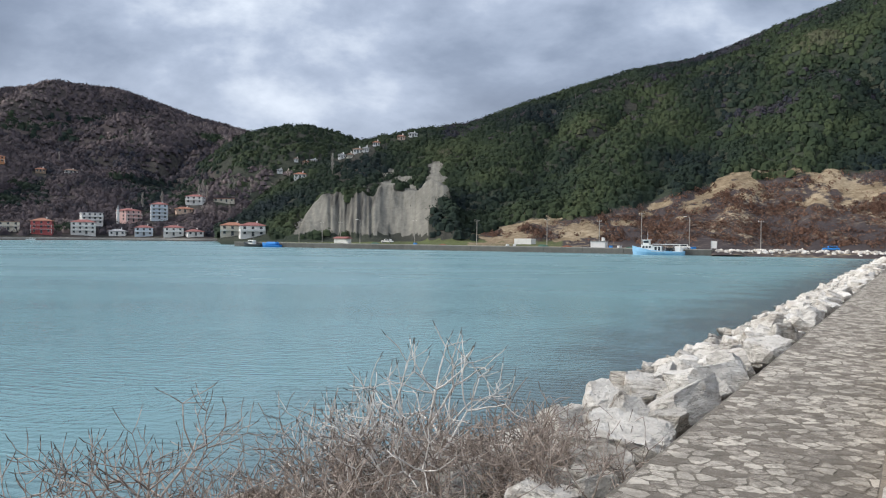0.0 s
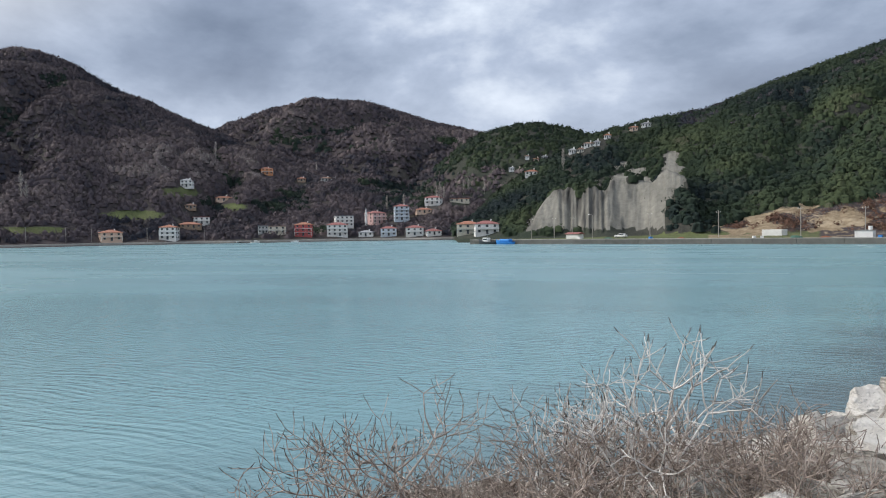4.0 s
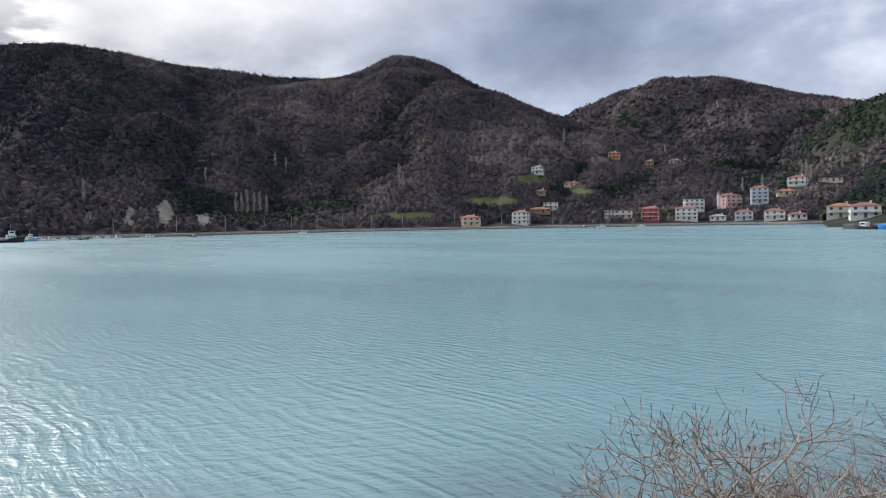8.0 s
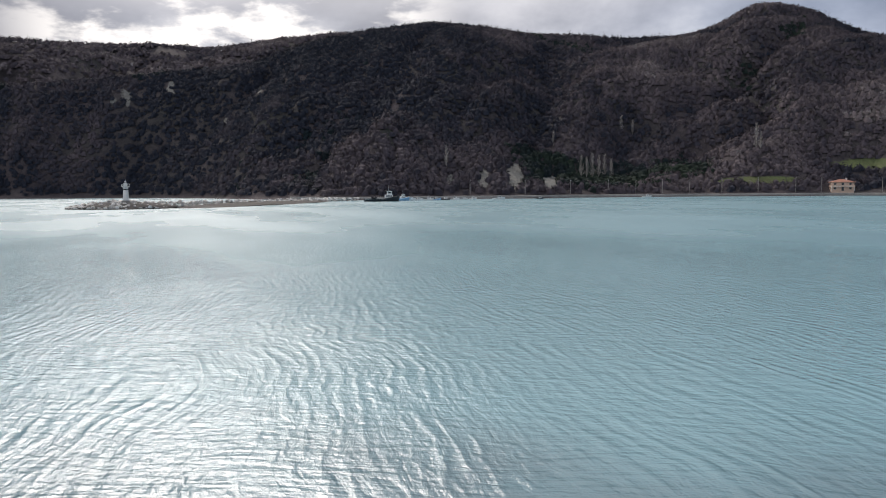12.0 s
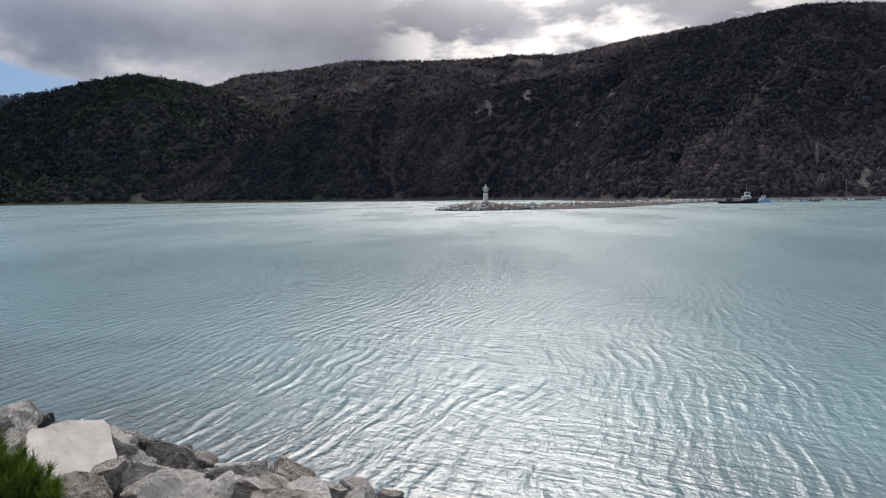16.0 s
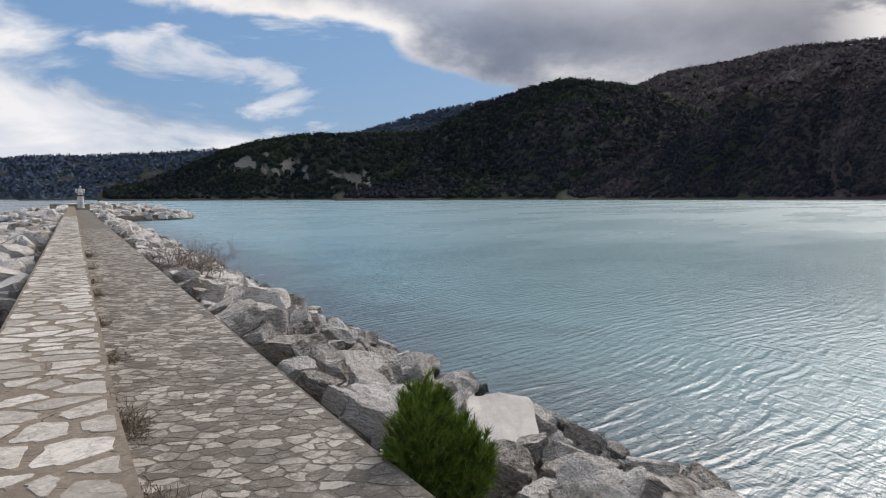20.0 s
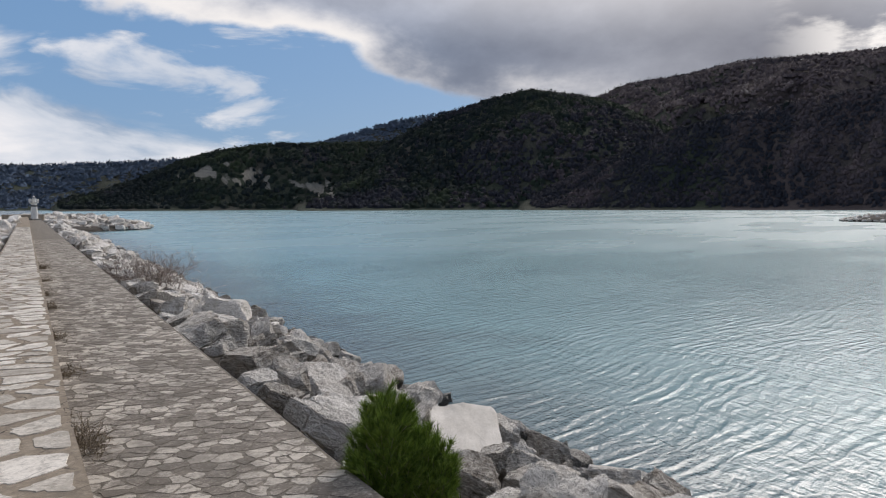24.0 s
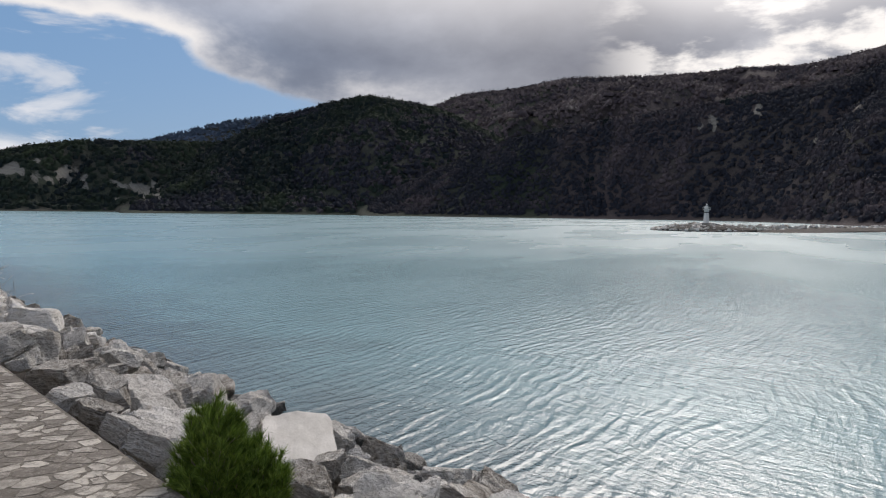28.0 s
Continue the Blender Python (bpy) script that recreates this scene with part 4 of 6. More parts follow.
def build_boulders():
    rng = np.random.default_rng(9)
    middle, far = [], []
    for leg, s, l, z, size in boulder_places():
        p = pier(s, l, z) if leg == "pier" else shore(s, l, z)
        k, m = int(rng.integers(12)), turned(rng, p, size)
        if leg == "shore" and s < 6.4:
            m = Matrix.Translation((0, 0, -0.4)) @ m
        if s < 19 and l > 0:
            ob = new("boulder", (FINE if s < 9.5 else ROUGH)[k])
            ob.matrix_basis = m
            tagged(ob, "pale grey angular limestone boulder of the breakwater", "boulder", "armour stones")
        elif s < 38:
            middle.append((k, m))
        else:
            far.append((k, m))
    joined_boulders("boulder_bank", middle, ROUGH, "bank of pale limestone boulders beside the walkway")
    # the round head of this breakwater and the head of the one across the entrance
    for c, rad, n, top in (((166, 4), 19, 760, 2.5), ((106, 190), 14, 520, 1.5)):
        for _ in range(n):
            a, q = rng.uniform(0, 2 * math.pi), math.sqrt(rng.random())
            p = pier(c[0] + rad * 0.95 * q * math.cos(a), c[1] + rad * q * math.sin(a), top * (1 - q ** 1.8) + rng.uniform(-0.3, 0.4))
            far.append((int(rng.integers(12)), turned(rng, p, rng.uniform(0.7, 1.4) * (1 if c[1] < 50 else 0.62))))
    for i in range(760):
        q = rng.random()
        p = pier(104 - 30 * q + rng.uniform(-9, 9) * (1 - 0.5 * q), 196 + 140 * q, rng.uniform(-0.2, 1.5) * (1 - 0.3 * q))
        far.append((int(rng.integers(12)), turned(rng, p, rng.uniform(0.45, 0.85))))
    # pale rubble along the beach beside the quay
    rubble = []
    for _ in range(420):
        l = rng.uniform(-75, 21)
        s = -205 - 6 * (l < 14) + rng.normal(0, 2.2) - 3
        p = pier(s, l)
        z = float(flat_height(np.array([p.x]), np.array([p.y]))[0])
        if z > -0.6:
            rubble.append((int(rng.integers(12)), turned(rng, Vector((p.x, p.y, max(z, -0.1) + 0.1)), rng.uniform(0.25, 0.8))))
    joined_boulders("beach_rubble", rubble, TINY, "pale rubble stones along the beach")
    joined_boulders("boulder_head", far, TINY, "far banks of grey boulders at the harbour entrance")


build_boulders()


def mound(name, c, rx, ry, top, label):
    """A low rubble core under the boulders of a pier head."""
    bm = bmesh.new()
    bmesh.ops.create_icosphere(bm, subdivisions=3, radius=1)
    for v in bm.verts:
        k = 1 + 0.12 * noise.noise(v.co * 3)
        p = pier(c[0] + v.co.x * rx * k, c[1] + v.co.y * ry * k, 0)
        v.co = Vector((p.x, p.y, v.co.z * top * k))
    return tagged(part(name, bm, M_SHADED_RUBBLE), label, "breakwater", kind="structure")


mound("breakwater_head", (164, 4), 18, 16, 1.8, "rubble head of the stone breakwater")
mound("far_breakwater_head", (106, 190), 14, 13, 1.7, "rubble head of the breakwater across the entrance")
mound("far_breakwater_core", (88, 262), 13, 72, 0.9, "rubble core of the breakwater across the entrance")

# the large flat slab that lies on the other stones beyond the pine bush
M_PALE = mottled("pale_limestone", (0.40, 0.378, 0.34), (0.74, 0.712, 0.67), 1.6, 0.85, 0.5, 0.03, 0.1)


def slab_mesh():
    bm = bmesh.new()
    bmesh.ops.create_cube(bm, size=2)
    bmesh.ops.subdivide_edges(bm, edges=bm.edges[:], cuts=9, use_grid_fill=True)
    for v in bm.verts:
        x, y, z = v.co
        # blunt corners, a bite out of one edge and a stepped front face
        k = 1 - 0.10 * max(0.0, abs(x) + abs(y) - 1.35)
        x, y = x * k, y * k
        x *= 0.95 + 0.25 * (0.5 - 0.5 * y)
        if z < 0.9:
            y *= 0.88 + 0.1 * z
        z -= 0.35 * max(0.0, 0.8 - math.hypot(x - 0.75, y - 0.7)) if z > 0.5 else 0
        p = Vector((x, y, z))
        v.co = p + Vector((1, 1, 0.6)) * 0.07 * noise.noise(p * 2.3) + Vector((0.6, 0.6, 1)) * 0.035 * noise.noise(p * 6.1)
    bmesh.ops.bevel(bm, geom=[e for e in bm.edges if len(e.link_faces) == 2 and e.calc_face_angle(0) > 1.0], offset=0.05, segments=2, affect="EDGES")
    return bm


slab = part("boulder", slab_mesh(), M_PALE)
slab.matrix_basis = Matrix.Translation(pier(9.2, 5.45, 0.98)) @ Matrix.Rotation(radians(AXIS + 62), 4, "Z") @ Matrix.Rotation(radians(10), 4, "X") @ Matrix.Rotation(radians(-6), 4, "Y") @ Matrix.Diagonal((0.95, 0.52, 0.22, 1))
tagged(slab, "large flat pale limestone slab on the boulders", "boulder", "armour stones")

# ---- paving ----
def clipped(poly, mid, way):
    """The part of a polygon on the near side of a line."""
    out = []
    for (ax, ay), (bx, by) in zip(poly, poly[1:] + poly[:1]):
        da, db = (ax - mid[0]) * way[0] + (ay - mid[1]) * way[1], (bx - mid[0]) * way[0] + (by - mid[1]) * way[1]
        if da <= 0:
            out.append((ax, ay))
        if (da < 0 < db) or (db < 0 < da):
            t = da / (da - db)
            out.append((ax + t * (bx - ax), ay + t * (by - ay)))
    return out


def cells(rng, s0, s1, l0, l1, ws, hs, loose=0.5):
    """Irregular stones that fill a strip: each is what lies nearer to its seed than to any other."""
    ns, nl = int((s1 - s0) / hs), max(2, int(round((l1 - l0) / ws)))
    hs, ws = (s1 - s0) / ns, (l1 - l0) / nl
    seeds = {(i, j): (s0 + (i + 0.5 + rng.uniform(-loose, loose)) * hs, l0 + (j + 0.5 + (0.25 if i % 2 else -0.25) + rng.uniform(-loose, loose) * 0.7) * ws) for i in range(ns) for j in range(nl)}
    for key in [k for k in seeds if rng.random() < 0.2]:
        del seeds[key]
    for (i, j), (s, l) in seeds.items():
        poly = [(max(s - 1.6 * hs, s0), max(l - 1.6 * ws, l0)), (min(s + 1.6 * hs, s1), max(l - 1.6 * ws, l0)), (min(s + 1.6 * hs, s1), min(l + 1.6 * ws, l1)), (max(s - 1.6 * hs, s0), min(l + 1.6 * ws, l1))]
        for di in (-2, -1, 0, 1, 2):
            for dj in (-2, -1, 0, 1, 2):
                q = seeds.get((i + di, j + dj))
                if q and (di or dj):
                    # distances are weighed so that the stones lie long across the strip
                    way = ((q[0] - s) / hs ** 2, (q[1] - l) / ws ** 2)
                    poly = clipped(poly, ((s + q[0]) / 2, (l + q[1]) / 2), way)
                    if len(poly) < 3:
                        break
            if len(poly) < 3:
                break
        if len(poly) >= 3:
            yield s, l, poly


def paving(kind, place, s0, s1, l0, l1, ws, hs, z, mat, near0, near1, parent, seed, up=0.005, joint=0.016, ragged=0.009):
    """Crazy paving; the stones of the nearest stretch are pieces of their own."""
    rng = np.random.default_rng(seed)
    vs, fs, n = [], [], 0
    for s, l, poly in cells(rng, s0, s1, l0, l1, ws, hs):
        cx, cy = sum(p[0] for p in poly) / len(poly), sum(p[1] for p in poly) / len(poly)
        poly = [(x - cx, y - cy) for x, y in poly]
        poly = [(x * k, y * k) for x, y in poly for k in (max(0.3, 1 - joint * rng.uniform(0.5, 1.6) / max(math.hypot(x, y), 1e-3)),)]
        ring = poly
        for cut in range(2 if s < 22 else 1):
            ring = [(ax + t * (bx - ax), ay + t * (by - ay)) for (ax, ay), (bx, by) in zip(ring, ring[1:] + ring[:1]) for t in (0.15, 0.85)]
        if s < 22:
            ph = rng.uniform(0, 6.28, 2)
            bent = []
            for x, y in ring:
                d, a = max(math.hypot(x, y), 1e-3), math.atan2(y, x)
                k = 1 + ragged * (math.sin(3 * a + ph[0]) + 0.8 * math.sin(8 * a + ph[1]) + rng.uniform(-0.7, 0.7)) / d
                bent.append((x * k, y * k))
            ring = bent
        if len(ring) < 6 or rng.random() < 0.03:
            continue
        m = len(ring)
        tilt = rng.normal(0, 0.005, 2)
        lift = up * rng.uniform(0.5, 1.3)
        v = [(x * 0.965, y * 0.965, lift + x * tilt[0] + y * tilt[1]) for x, y in ring] + [(x, y, -0.02) for x, y in ring] + [(0, 0, lift * 1.02)]
        f = []
        for i in range(m):
            j = (i + 1) % m
            f += [(i, j, 2 * m), (i, i + m, j + m), (i, j + m, j)]
        if near0 <= s <= near1:
            o = place(cx, cy, z)
            w = [place(cx + x, cy + y, z + h) - o for x, y, h in v]
            ob = sheet(kind, w, f, mat)
            ob.parent = parent
            ob.location = o
        else:
            vs += [tuple(place(cx + x, cy + y, z + h)) for x, y, h in v]
            fs += [(a + n, b + n, c + n) for a, b, c in f]
            n += len(v)
    ob = sheet(kind + "_field", vs, fs, mat)
    ob.parent = parent
    tagged(ob, kind="stuff")


paving("paving_stone", pier, 0.1, 55, 0.36, PATH_L - 0.02, 0.175, 0.15, PATH_Z, M_PAVE, 4.5, 7.2, path, 61, 0.004, 0.014, 0.009)
paving("paving_stone", shore, 0.15, 55, 0.36, PATH_L - 0.02, 0.175, 0.15, PATH_Z, M_PAVE, 5.2, 7.9, path, 62, 0.004, 0.014, 0.009)
paving("parapet_stone", pier, 0.1, 70, -0.79, 0.29, 0.31, 0.30, WALL_Z, M_SLAB, 3.2, 20.0, wall, 63, 0.006, 0.056, 0.016)
paving("parapet_stone", shore, 0.15, 30, -0.79, 0.29, 0.31, 0.30, WALL_Z, M_SLAB, 99, 99, wall, 64, 0.006, 0.056, 0.016)

# ---- plants ----
M_FIG = mottled("fig_bark", (0.42, 0.395, 0.37), (0.76, 0.73, 0.70), 8.0, 0.9, 0.3, 0.004, 0.2)
M_TWIG = mottled("dry_twig", (0.17, 0.132, 0.112), (0.47, 0.40, 0.35), 6.0, 0.9, 0.2, 0.003, 0.5)
M_BUD = mottled("dark_bud", (0.05, 0.042, 0.035), (0.12, 0.10, 0.085), 8.0, 0.8, 0.1, 0.002, 0.3)
M_NEEDLE = mottled("pine_needle", (0.075, 0.135, 0.02), (0.30, 0.41, 0.075), 3.0, 0.6, 0.0, 0.0, 0.6)
M_STRAW = mottled("dry_weed", (0.11, 0.085, 0.062), (0.30, 0.25, 0.18), 5.0, 0.95, 0.1, 0.002, 0.5)


def tubes(name, segs, mat, parent, sides=5):
    """Tapered twigs from rows of start, end, radius, radius."""
    s = np.array(segs, float)
    a, b, r0, r1 = s[:, :3], s[:, 3:6], s[:, 6], s[:, 7]
    d = b - a
    d /= np.linalg.norm(d, axis=1, keepdims=True) + 1e-9
    ref = np.where(np.abs(d[:, 2:3]) > 0.9, [[1.0, 0, 0]], [[0, 0, 1.0]])
    u = np.cross(d, ref)
    u /= np.linalg.norm(u, axis=1, keepdims=True)
    w = np.cross(d, u)
    k = np.arange(sides) * 2 * np.pi / sides
    ring = np.cos(k)[None, :, None] * u[:, None] + np.sin(k)[None, :, None] * w[:, None]
    v = np.concatenate([a[:, None] + ring * r0[:, None, None], b[:, None] + ring * r1[:, None, None]], 1).reshape(-1, 3)
    i = np.arange(sides)
    j = (i + 1) % sides
    f = np.stack([i, j, j + sides, i + sides], 1)
    f = (f[None] + (np.arange(len(s)) * 2 * sides)[:, None, None]).reshape(-1, 4)
    ob = sheet(name, v, f, mat, smooth=True)
    if parent:
        ob.parent = parent
    return ob


def grow(rng, p, d, length, r, level, out, forks, wander, rise, shrink, steps=4, least=0.005):
    """One shoot and its forks; out[level] takes the segments."""
    p, d = np.array(p, float), np.array(d, float)
    d /= np.linalg.norm(d)
    q = r
    mine = []
    out[level].append(mine)
    for i in range(steps):
        d = d + rng.normal(0, wander, 3) + np.array([0, 0, rise])
        d /= np.linalg.norm(d)
        e = p + d * length / steps
        q2 = max(r * (1 - 0.3 * (i + 1) / steps), least)
        mine.append((*p, *e, q, q2))
        p, q = e, q2
        if level + 1 < len(out) and i >= steps // 2 and rng.random() < 0.45:
            side = d + rng.normal(0, 0.75, 3)
            grow(rng, p, side, length * shrink * rng.uniform(0.6, 1.0), max(q * 0.75, least), level + 1, out, forks, wander, rise, shrink, steps, least)
    if level + 1 < len(out):
        turn = rng.uniform(0, 6.28)
        n = forks[level]
        ref = np.array([1.0, 0, 0]) if abs(d[2]) > 0.8 else np.array([0, 0, 1.0])
        u = np.cross(d, ref)
        u /= np.linalg.norm(u)
        w = np.cross(d, u)
        for i in range(n):
            a = turn + 6.283 * i / n + rng.uniform(-0.4, 0.4)
            side = d * 0.75 + (u * math.cos(a) + w * math.sin(a)) * rng.uniform(0.7, 1.15)
            grow(rng, p, side, length * shrink * rng.uniform(0.75, 1.2), max(q * 0.86, least), level + 1, out, forks, wander, rise, shrink, steps, least)


def fig_tree(az, r, z, height, seed, mat, label, stems=3, thick=0.038):
    rng = np.random.default_rng(seed)
    ob = thing("fig_tree", label, "shrub", Matrix.Translation(polar(az, r, z)))
    out = [[], [], [], []]
    for k in range(stems):
        a = 6.283 * k / stems + rng.uniform(-0.4, 0.4)
        lean = 0.1 if k == 0 else 0.75
        grow(rng, (0.12 * math.cos(a), 0.12 * math.sin(a), -0.25), (lean * math.cos(a), lean * math.sin(a), 1.0), height * rng.uniform(0.46, 0.58), thick * (0.8 if k else 1.0), 0, out, (3, 3, 2), 0.13, 0.05, 0.66)
    names = ("trunk", "limb", "branch", "twig")
    for k in (0, 1):
        for shoot in out[k]:
            tubes(names[k], shoot, mat, ob)
    for k in (2, 3):
        tagged(tubes(names[k], sum(out[k], []), mat, ob, 4), kind="stuff")
    tips = []
    for s in (shoot[-1] for shoot in out[3]):
        d = np.array(s[3:6]) - np.array(s[:3])
        d = d / np.linalg.norm(d) + np.array([0, 0, 0.35])
        e = np.array(s[3:6])
        tips.append((*e, *(e + d * 0.06), 0.006, 0.003))
    tagged(tubes("bud", tips, M_BUD, ob, 4), kind="stuff")
    return ob


def dry_shrub(place, spread, height, stems, seed, label, mat=None, name="dry_shrub", thick=0.017):
    rng = np.random.default_rng(seed)
    ob = thing(name, label, "shrub", Matrix.Translation(place))
    out = [[], [], []]
    for _ in range(stems):
        a, q = rng.uniform(0, 6.283), math.sqrt(rng.random())
        x, y = q * spread * math.cos(a), q * spread * math.sin(a)
        grow(rng, (x, y, -0.3), (x * 0.5 + rng.normal(0, 0.35), y * 0.5 + rng.normal(0, 0.35), 1), height * rng.uniform(0.35, 0.62), rng.uniform(0.55, 1.0) * thick, 0, out, (3, 3), 0.24, 0.02, 0.72, 3, thick * 0.3)
    for k, segs in enumerate(out):
        tagged(tubes(("stem", "branch", "twig")[k], sum(segs, []), mat or M_TWIG, ob, 3), kind="stuff")
    return ob


PALE = "leafless pale grey fig tree on the breakwater boulders"
fig_tree(0.6, 9.2, 1.05, 2.1, 21, M_FIG, PALE, 3, 0.033)
fig_tree(7.6, 9.4, 0.72, 1.7, 22, M_FIG, PALE, 5, 0.03)
fig_tree(4.0, 9.0, 0.95, 1.65, 27, M_FIG, PALE, 4, 0.03)
fig_tree(21.6, 9.2, 0.5, 2.0, 24, M_TWIG, "leafless brown fig shrub with dark buds", 4, 0.028)
fig_tree(26.4, 9.2, 0.35, 1.7, 25, M_TWIG, "leafless brown fig shrub with dark buds", 3, 0.026)
THICKET = "tangled leafless brown shrub with thin dry twigs"
for k, (az, r, z, w, h) in enumerate(((-10.2, 7.6, 1.45, 0.5, 1.0), (-7.5, 8.9, 1.15, 0.75, 1.25), (-3.0, 8.3, 1.1, 0.9, 1.3), (2.5, 8.2, 1.0, 0.9, 1.35), (8.0, 8.2, 0.95, 0.9, 1.35), (13.0, 8.4, 0.85, 0.95, 1.35), (18.5, 8.4, 0.6, 0.95, 1.2),
                                      (24.0, 8.5, 0.5, 0.95, 1.2), (29.0, 8.6, 0.2, 0.8, 1.1), (5.0, 9.6, 0.8, 0.9, 1.4), (33.0, 8.7, 0.0, 0.5, 0.9))):
    dry_shrub(polar(az, r, z + 0.3), w, h * (0.95 if az < 6 else 0.8), 36, 70 + k, THICKET)
dry_shrub(pier(26.5, 3.6, 1.5), 0.75, 1.7, 60, 91, "leafless grey-brown bush between boulders by the walkway")
dry_shrub(pier(31, 3.3, 1.5), 0.6, 1.2, 30, 92, "leafless grey-brown bush between boulders by the walkway")
for k, (s, l, w, h) in enumerate(((4.6, 0.42, 0.10, 0.42), (5.1, 0.45, 0.12, 0.35), (4.25, 0.5, 0.12, 0.3), (7.2, 0.42, 0.1, 0.36), (8.6, 0.4, 0.08, 0.2), (10.4, 0.42, 0.1, 0.3), (13.4, 0.4, 0.1, 0.3), (17.5, 0.4, 0.12, 0.34), (20.2, 0.42, 0.12, 0.3), (24, 0.42, 0.14, 0.3), (29, 0.42, 0.14, 0.35))):
    dry_shrub(pier(s, l - 0.07, PATH_Z), w * 1.25, h * 1.35, 70, 110 + k, "dry brown weed tuft at the foot of the parapet", M_STRAW, "weed", 0.007)


def pine_bush(place, width, height, seed):
    """A young pine: upright shoots, each a brush of needles."""
    rng = np.random.default_rng(seed)
    ob = thing("pine_bush", "young bright green pine bush between walkway and boulders", "bush", Matrix.Translation(place))
    stems, tri = [[], []], []
    right = np.array(Vector((place.y, -place.x, 0)).normalized())
    for i in range(520):
        a, q = rng.uniform(0, 6.283), math.sqrt(rng.random())
        k = 0 if i < 270 else 1 if i < 430 else 2
        lobe = right * (-0.08, 0.24, -0.24)[k] * width
        wide, tall = ((0.36, 1.0), (0.32, 0.66), (0.24, 0.52))[k]
        out = np.array([math.cos(a), math.sin(a), 0.0])
        top = height * tall * math.sqrt(1.0 - 0.8 * q ** 2) * rng.uniform(0.4, 1.04)
        p1 = lobe + out * q * width * wide * (0.75 + 0.25 * math.sin(3.1 * top / height)) + np.array([0, 0, top])
        way = np.array([0, 0, 1.0]) + out * q * 0.8 + rng.normal(0, 0.22, 3)
        way /= np.linalg.norm(way)
        p0 = p1 - way * rng.uniform(0.2, 0.32)
        root = lobe * 0.5 + np.array([0, 0, max(0.0, p0[2] - 0.3)])
        stems[0] += [(*root, *p0, 0.008, 0.006), (*p0, *p1, 0.006, 0.004)]
        for t in np.linspace(0.0, 1.0, 22):
            c = p0 + (p1 - p0) * t
            for _ in range(9):
                n = way * rng.uniform(0.8, 1.3) + np.array([0, 0, 0.3]) + rng.normal(0, 0.5, 3)
                n /= np.linalg.norm(n)
                w = np.cross(n, rng.normal(size=3))
                w *= 0.0034 / np.linalg.norm(w)
                tri += [c + w, c - w, c + n * rng.uniform(0.07, 0.12)]
    tagged(tubes("stem", stems[0], M_TWIG, ob, 4), kind="stuff")
    v = np.array(tri)
    nd = sheet("needle_brush", v, np.arange(len(v)).reshape(-1, 3), M_NEEDLE)
    nd.parent = ob
    tagged(nd, "fine green needles", kind="stuff")


pine_bush(pier(5.42, 2.60, 1.92), 0.94, 1.06, 33)

# ---- light towers ----
M_WHITE = mottled("white_paint", (0.62, 0.62, 0.60), (0.82, 0.82, 0.80), 0.9, 0.6, 0.1, 0.01, 0.05)
M_DARK = plain("dark_paint", (0.03, 0.032, 0.036), 0.6)
M_STEEL = plain("grey_steel", (0.42, 0.43, 0.44), 0.5, 0.3)


def light_tower(p, scale, label, turn=0.0):
    ob = thing("light_tower", label, "lighthouse", Matrix.Translation(p) @ Matrix.Rotation(turn, 4, "Z") @ Matrix.Scale(scale, 4))
    part("plinth", box(-1.3, 1.3, -1.3, 1.3, -0.6, 0.35, 0.06), M_CONC, ob)
    part("shaft", rod(0.95, 0.75, 0.35, 3.6, 20, bevel=0.03), M_WHITE, ob, smooth=False)
    part("band", rod(0.78, 0.78, 3.62, 3.95, 20), M_DARK, ob, "dark band under the gallery")
    part("upper_shaft", rod(0.74, 0.70, 3.95, 4.5, 20), M_WHITE, ob)
    part("gallery", rod(1.05, 1.25, 4.5, 4.75, 20, bevel=0.03), M_WHITE, ob)
    for i in range(10):
        a = i * math.pi / 5
        part("rail_post", rod(0.03, 0.03, 4.75, 5.55, 6, 1.18 * math.cos(a), 1.18 * math.sin(a)), M_WHITE, ob)
        b = a + math.pi / 5
        for z in (5.15, 5.53):
            part("rail", bar((1.18 * math.cos(a), 1.18 * math.sin(a), z), (1.18 * math.cos(b), 1.18 * math.sin(b), z), 0.025), M_WHITE, ob)
    part("lamp_house", rod(0.52, 0.48, 4.75, 5.8, 14), M_WHITE, ob)
    for s in (-1, 1):
        part("solar_panel", box(s * 1.05 - 0.12, s * 1.05 + 0.12, -0.5, 0.3, 4.95, 5.7, 0.02), M_WHITE, ob)
    part("lantern", rod(0.26, 0.24, 5.8, 6.25, 12), M_STEEL, ob)
    part("cap", rod(0.32, 0.05, 6.25, 6.55, 12), M_WHITE, ob)
    part("aerial", rod(0.025, 0.02, 6.5, 7.1, 6), M_STEEL, ob)
    return ob


light_tower(pier(143, 1.2, 2.35), 0.62, "white harbour light tower at the breakwater's end")
light_tower(polar(92.9, 214, 1.9), 0.84, "white harbour light tower on the far pier head")
end = box(-3.2, 3.2, -0.3, 0.3, -0.5, 0.75, 0.05)
ob = part("end_wall", end, M_MORTAR)
ob.matrix_basis = Matrix.Translation(pier(148, -0.5, 2.5)) @ Matrix.Rotation(radians(AXIS), 4, "Z")
tagged(ob, "low dark stone end wall behind the light tower", "wall", kind="structure")

